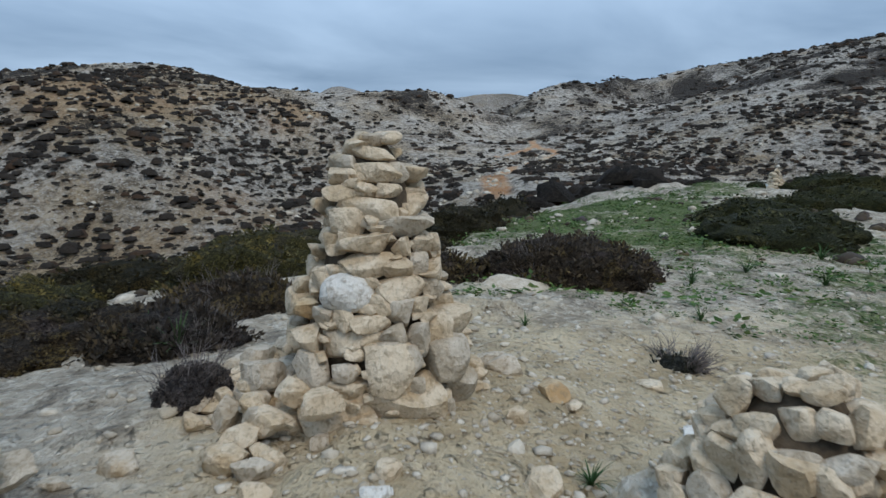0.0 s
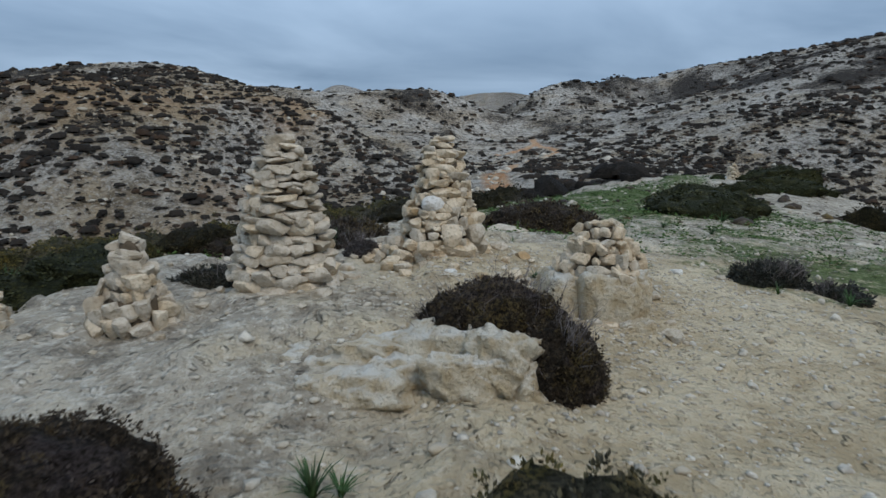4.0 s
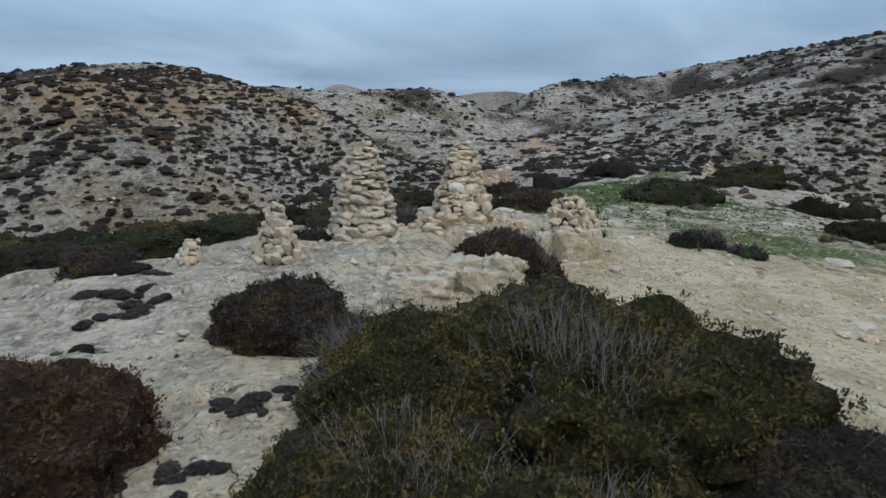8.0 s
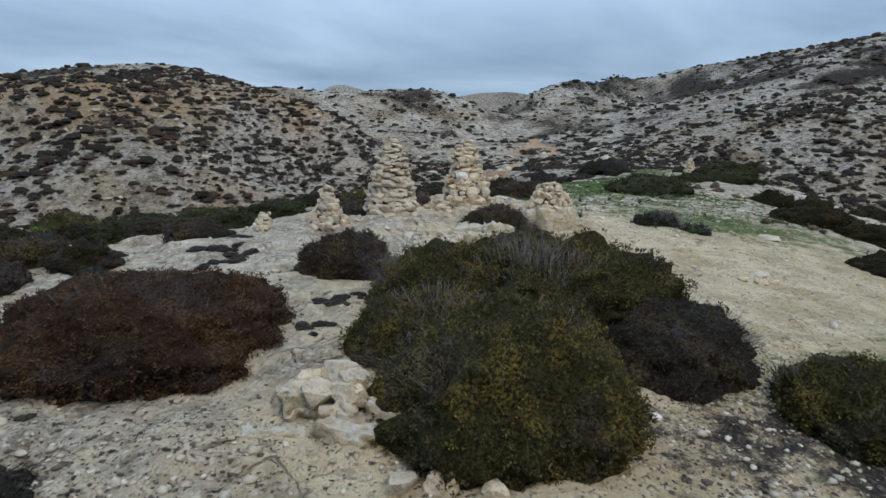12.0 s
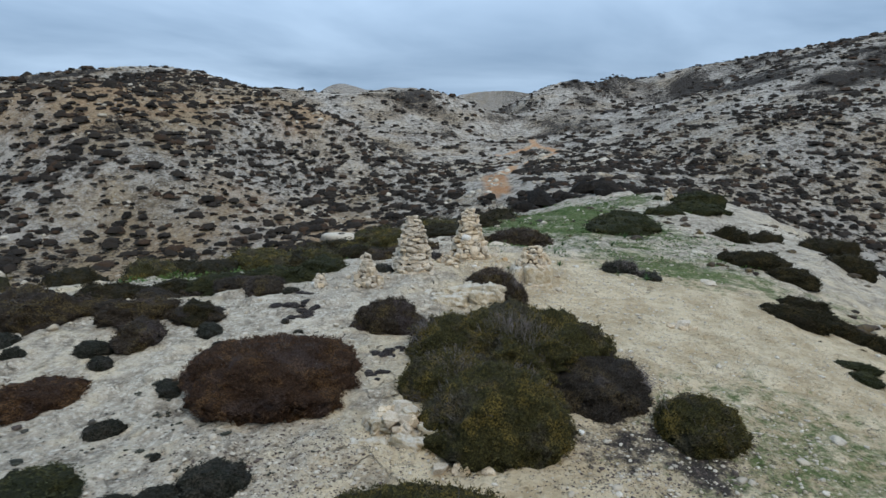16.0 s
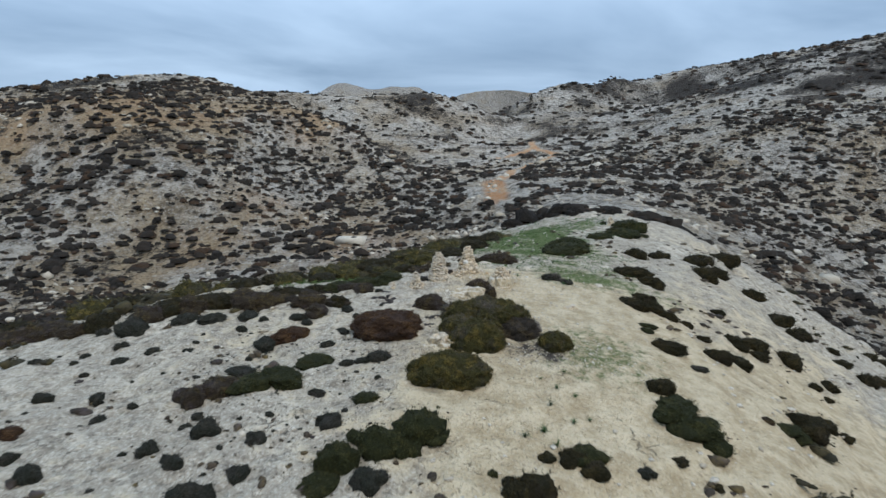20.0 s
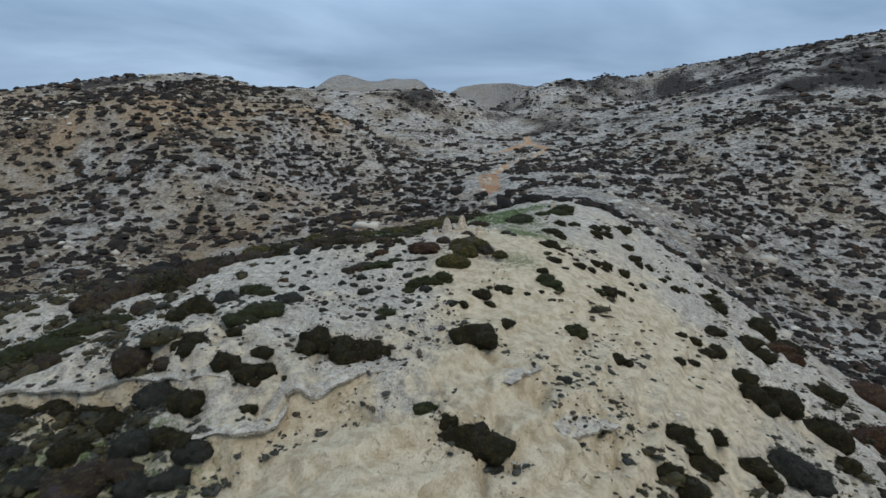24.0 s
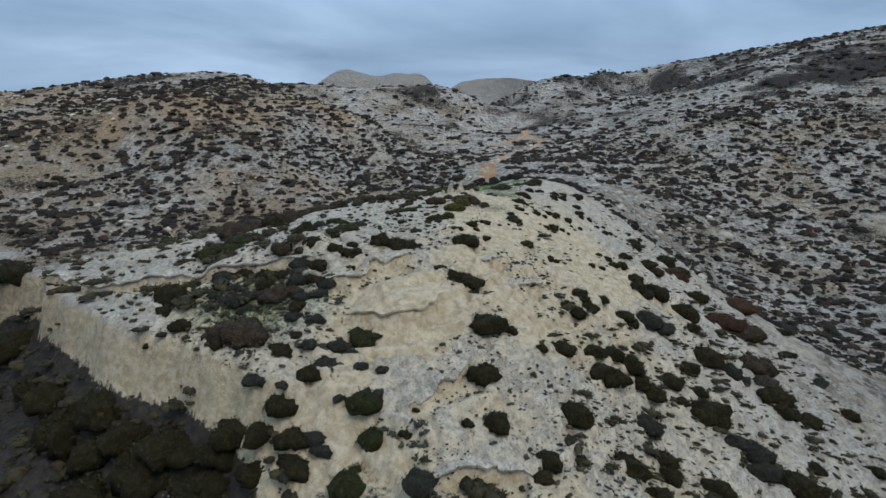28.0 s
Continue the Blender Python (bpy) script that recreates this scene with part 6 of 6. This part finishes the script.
# ---------------------------------------------------------------- far scrub and rocks on the hills (stuff)
def hill_scrub(name, count, near, away, small, large, material, label, seed, cut, wide=0.86):
    """Cushion shrubs in drifts along the beds of the hillsides, one object."""
    rng = np.random.default_rng(seed)
    tries = count * 7
    d = np.sqrt(rng.uniform(near ** 2, away ** 2, tries))
    a = rng.uniform(-wide, wide, tries)
    x, y = d * np.sin(a) - 1, d * np.cos(a) - 20
    z = base_height(x, y)
    s = z / 2.15 + 0.9 * fractal(x, y, 22, 4, 37)
    f = s - np.floor(s)
    want = 1.5 * fractal(x, y, 46, 3, 45) + 1.2 * fractal(0.6 * x, y, 9, 3, 46) + 0.3 * (np.abs(f - 0.25) < 0.22) - cut + 0.4 * blob(x, y, -85, 110, 110, 130, 0.9) + 0.5 * blob(x, y, -159, 216, 40, 45, 0.9) + 0.5 * blob(x, y, -95, 180, 40, 45, 0.9) + 0.35 * step(70, 200, x) + 0.4 * step(36, 60, z) + 0.35 * blob(x, y, 110, 420, 130, 110, 0.9) - 0.5 * blob(x, y, 45, 150, 60, 100, 0.9) + 0.35 * blob(x, y, 130, 140, 70, 120, 0.9) + 0.3 * step(25, 42, z) * step(0, -60, x)
    want += rng.normal(0, 0.16, tries)
    spur = (np.abs(x + 2 - 0.25 * y) < 30) & (y < 40) & (y > -60)
    grassy = (np.hypot((x - 8) / 14, (y - 24) / 18) < 1)
    ok = np.where((want > 0) & ~spur & ~grassy & (track(x, y, 9.0) < 0.4))[0][:count]
    x, y = x[ok], y[ok]
    z = height(x, y)
    n = len(x)
    r = small * (large / small) ** rng.random(n) ** 1.7
    shapes = [clump(rng, 3 if near < 100 else 2, DOME, 0.3) for _ in range(8)]
    v = np.stack([q[0] for q in shapes])[rng.integers(8, size=n)]
    m = v.shape[1]
    v = v * np.stack([r * rng.uniform(0.95, 1.6, n), r * rng.uniform(0.8, 1.2, n), r * rng.uniform(0.6, 0.95, n)], 1)[:, None, :]
    turn = rng.normal(0, 0.6, n)
    c, q = np.cos(turn)[:, None], np.sin(turn)[:, None]
    verts = np.stack([v[..., 0] * c - v[..., 1] * q + x[:, None], v[..., 0] * q + v[..., 1] * c + y[:, None], v[..., 2] + z[:, None] - 0.05 * r[:, None]], -1).reshape(-1, 3)
    faces = (shapes[0][1][None] + (np.arange(n) * m)[:, None, None]).reshape(-1, 3)
    return tagged(new(name, sheet_mesh(name, verts, faces, material, True)), label, "scrub", kind="stuff")


hill_scrub("hillside_scrub", 4600, 35, 170, 0.4, 2.6, FAR_SCRUB, "dark cushion scrub on the valley sides", 41, 0.08, 1.1)
hill_scrub("hillside_scrub", 14500, 170, 400, 0.6, 3.6, FAR_SCRUB, "dark cushion scrub in drifts along the hills", 42, -0.1)
hill_scrub("hillside_scrub", 9500, 400, 900, 1.0, 5.5, FAR_SCRUB, "dark scrub on the distant hills", 43, -0.5)
n = 11000
d, a = np.sqrt(rng.uniform(45 ** 2, 460 ** 2, n)), rng.uniform(-0.8, 0.8, n)
xs, ys = d * np.sin(a), d * np.cos(a) - 20
keep = (np.hypot(xs + 177, ys - 379) > 9) & (fractal(xs, ys, 20, 3, 83) > -0.1) & ~((np.abs(xs + 2 - 0.25 * ys) < 26) & (ys < 36))
scatter("hillside_rubble", xs[keep], ys[keep], np.exp(rng.normal(0.0, 0.5, n))[keep], CHIP_STONE, "grey limestone blocks on the hillsides", 3, 0.55)


# ---------------------------------------------------------------- low tufts over the spur (stuff)
def tufts(name, count, box, small, large, material, label, seed, cut, lobes=3, below=False, zone=None, flat=0.8):
    """Small leafy cushions as one object."""
    rng = np.random.default_rng(seed)
    x, y = rng.uniform(box[0], box[1], count * 5), rng.uniform(box[2], box[3], count * 5)
    worn = blob(x, y, 4.0, -2.0, 5.5, 9.0) + blob(x, y, 2.5, -14, 4.5, 9.0) + blob(x, y, -6, -38, 8, 4.5) + blob(x, y, -1, 2.5, 4.5, 4.5)
    want = fractal(x, y, 7, 3, 47) + 0.5 * fractal(x, y, 2, 2, 48) - 1.2 * worn - cut
    if zone:
        want = zone(x, y) + 0.45 * fractal(x, y, 2.4, 3, 93) + 0.6 * fractal(x, y, 10, 2, 94) - cut
    fall = scarp_drop(x, y)
    want = np.where(fall > 3.4, want, -1) if below else np.where(fall > 0.5, -1, want)
    if small < 0.12 and lobes == 2:   # none of these on the trodden crest
        want = np.where((np.abs(x) < 8) & (y > -11) & (y < 9), -1, want)
    ok = np.where(want > 0)[0][:count]
    x, y = x[ok], y[ok]
    n = len(x)
    z = np.array([ground_at(p, q) for p, q in zip(x, y)])
    r = small * (large / small) ** rng.random(n) ** 2.2
    shapes = [clump(rng, lobes, HALF1, 0.28, (0 if lobes < 3 else -6 * lobes) if lobes < 5 else -9 * lobes, 0.17, 3) if lobes else leaf_cloud(rng, (1, 0.85, 0.75), 32, 0.3, 0.35, 0.5, None, 4) for _ in range(8)]
    v = np.stack([q[0] for q in shapes])[rng.integers(8, size=n)]
    east = x > 8
    v = v * np.stack([r * rng.uniform(0.9, 1.5, n) * np.where(east, 1.2, 1), r * rng.uniform(0.7, 1.0, n), r * rng.uniform(0.6, 1.0, n) * flat], 1)[:, None, :]
    m = v.shape[1]
    turn = np.where(east, rng.normal(-0.75, 0.6, n), rng.uniform(0, 6.3, n))
    c, q = np.cos(turn)[:, None], np.sin(turn)[:, None]
    verts = np.stack([v[..., 0] * c - v[..., 1] * q + x[:, None], v[..., 0] * q + v[..., 1] * c + y[:, None], v[..., 2] + z[:, None]], -1).reshape(-1, 3)
    faces = (shapes[0][1][None] + (np.arange(n) * m)[:, None, None]).reshape(-1, shapes[0][1].shape[1])
    return tagged(new(name, sheet_mesh(name, verts, faces, material, lobes > 0)), label, "tufts", kind="stuff")


FLAT_EAST = lambda x, y: 0.75 * step(0, 7, x - 8 - 0.2 * y) * (0.6 + 0.4 * step(-6, -26, y)) * np.maximum(step(-22, -30, y), step(22, 28, x))
FLAT_WEST = lambda x, y: 0.8 * step(0, 10, -x - 15 - 0.1 * np.maximum(-y - 10, 0))
tufts("low_tufts", 4200, (-34, 40, -62, 24), 0.06, 0.5, HEATH_LEAF, "small dark cushion plants on pale rock", 61, -0.05, 2)
tufts("low_tufts", 3600, (-34, 24, -62, -16), 0.08, 0.5, GREY_LEAF, "grey-green low plants on the nose of the spur", 62, -0.1, 2)
tufts("low_tufts", 420, (-14, -3, -14, 4), 0.04, 0.14, GREY_LEAF, "dry grey tufts in the cracks of bare rock", 64, 0.1, 3)
tufts("ravine_scrub", 1500, (-85, 0, -80, 0), 0.6, 2.0, SHADED_LEAF, "dense dark scrub under the cliff", 63, -0.9, 4, True)
tufts("meadow_grass", 4000, (-1, 16, 6, 42), 0.08, 0.3, GRASS, "patchy green grass and herbs on the crest", 65, 0.4, 0, False, lambda x, y: 0.75 * blob(x, y, 5.5, 12, 6, 8, 0.9) + 0.35 * blob(x, y, 9, 5, 6, 5, 0.9) + 0.9 * blob(x, y, 6, 26, 9, 14, 0.9), 0.5)
tufts("meadow_grass", 300, (-14, -2, 3, 10), 0.1, 0.3, GRASS, "green herbs at the edge of the thicket", 66, 0.4, 0, False, lambda x, y: 0.8 * blob(x, y, -8, 5.5, 6, 3.5, 0.9))
tufts("spur_scrub", 1300, (2, 56, -66, 30), 0.14, 0.7, SHADED_LEAF, "small dark cushion shrubs strewn down the east slope", 67, 0.5, 4, False, FLAT_EAST, 0.9)
tufts("spur_scrub", 620, (8, 50, -62, -6), 0.25, 1.25, SHADED_LEAF, "dark cushion shrubs in streaks down the east slope", 70, 0.62, 6, False, FLAT_EAST, 0.9)
tufts("spur_scrub", 520, (-60, -10, -42, 34), 0.4, 1.8, SHADED_LEAF, "dark heath covering the west slope", 68, 0.45, 5, False, FLAT_WEST, 0.9)
tufts("spur_scrub", 330, (-30, 2, -66, -49), 0.5, 1.6, SHADED_LEAF, "dark shrubs crowding the foot of the nose", 71, 0.35, 6, False, lambda x, y: 0.8 * blob(x, y, -14, -57, 10, 5, 0.8), 0.8)
tufts("spur_scrub", 60, (-44, -18, -50, -28), 0.6, 1.9, SHADED_LEAF, "dark scrub along the lip of the cliff", 72, 0.55, 6, False, lambda x, y: 0.8 * blob(x, y, -24.5, -33.5, 8, 6, 0.8), 0.8)
tufts("spur_scrub", 800, (-36, -4, -56, -22), 0.14, 0.55, GREY_LEAF, "grey-green shrubs on the broken nose of the spur", 69, 0.5, 5, False, lambda x, y: 0.75 * blob(x, y, -19, -38, 12, 9, 0.8) + 0.7 * blob(x, y, -6, -52, 9, 5, 0.8), 1.0)
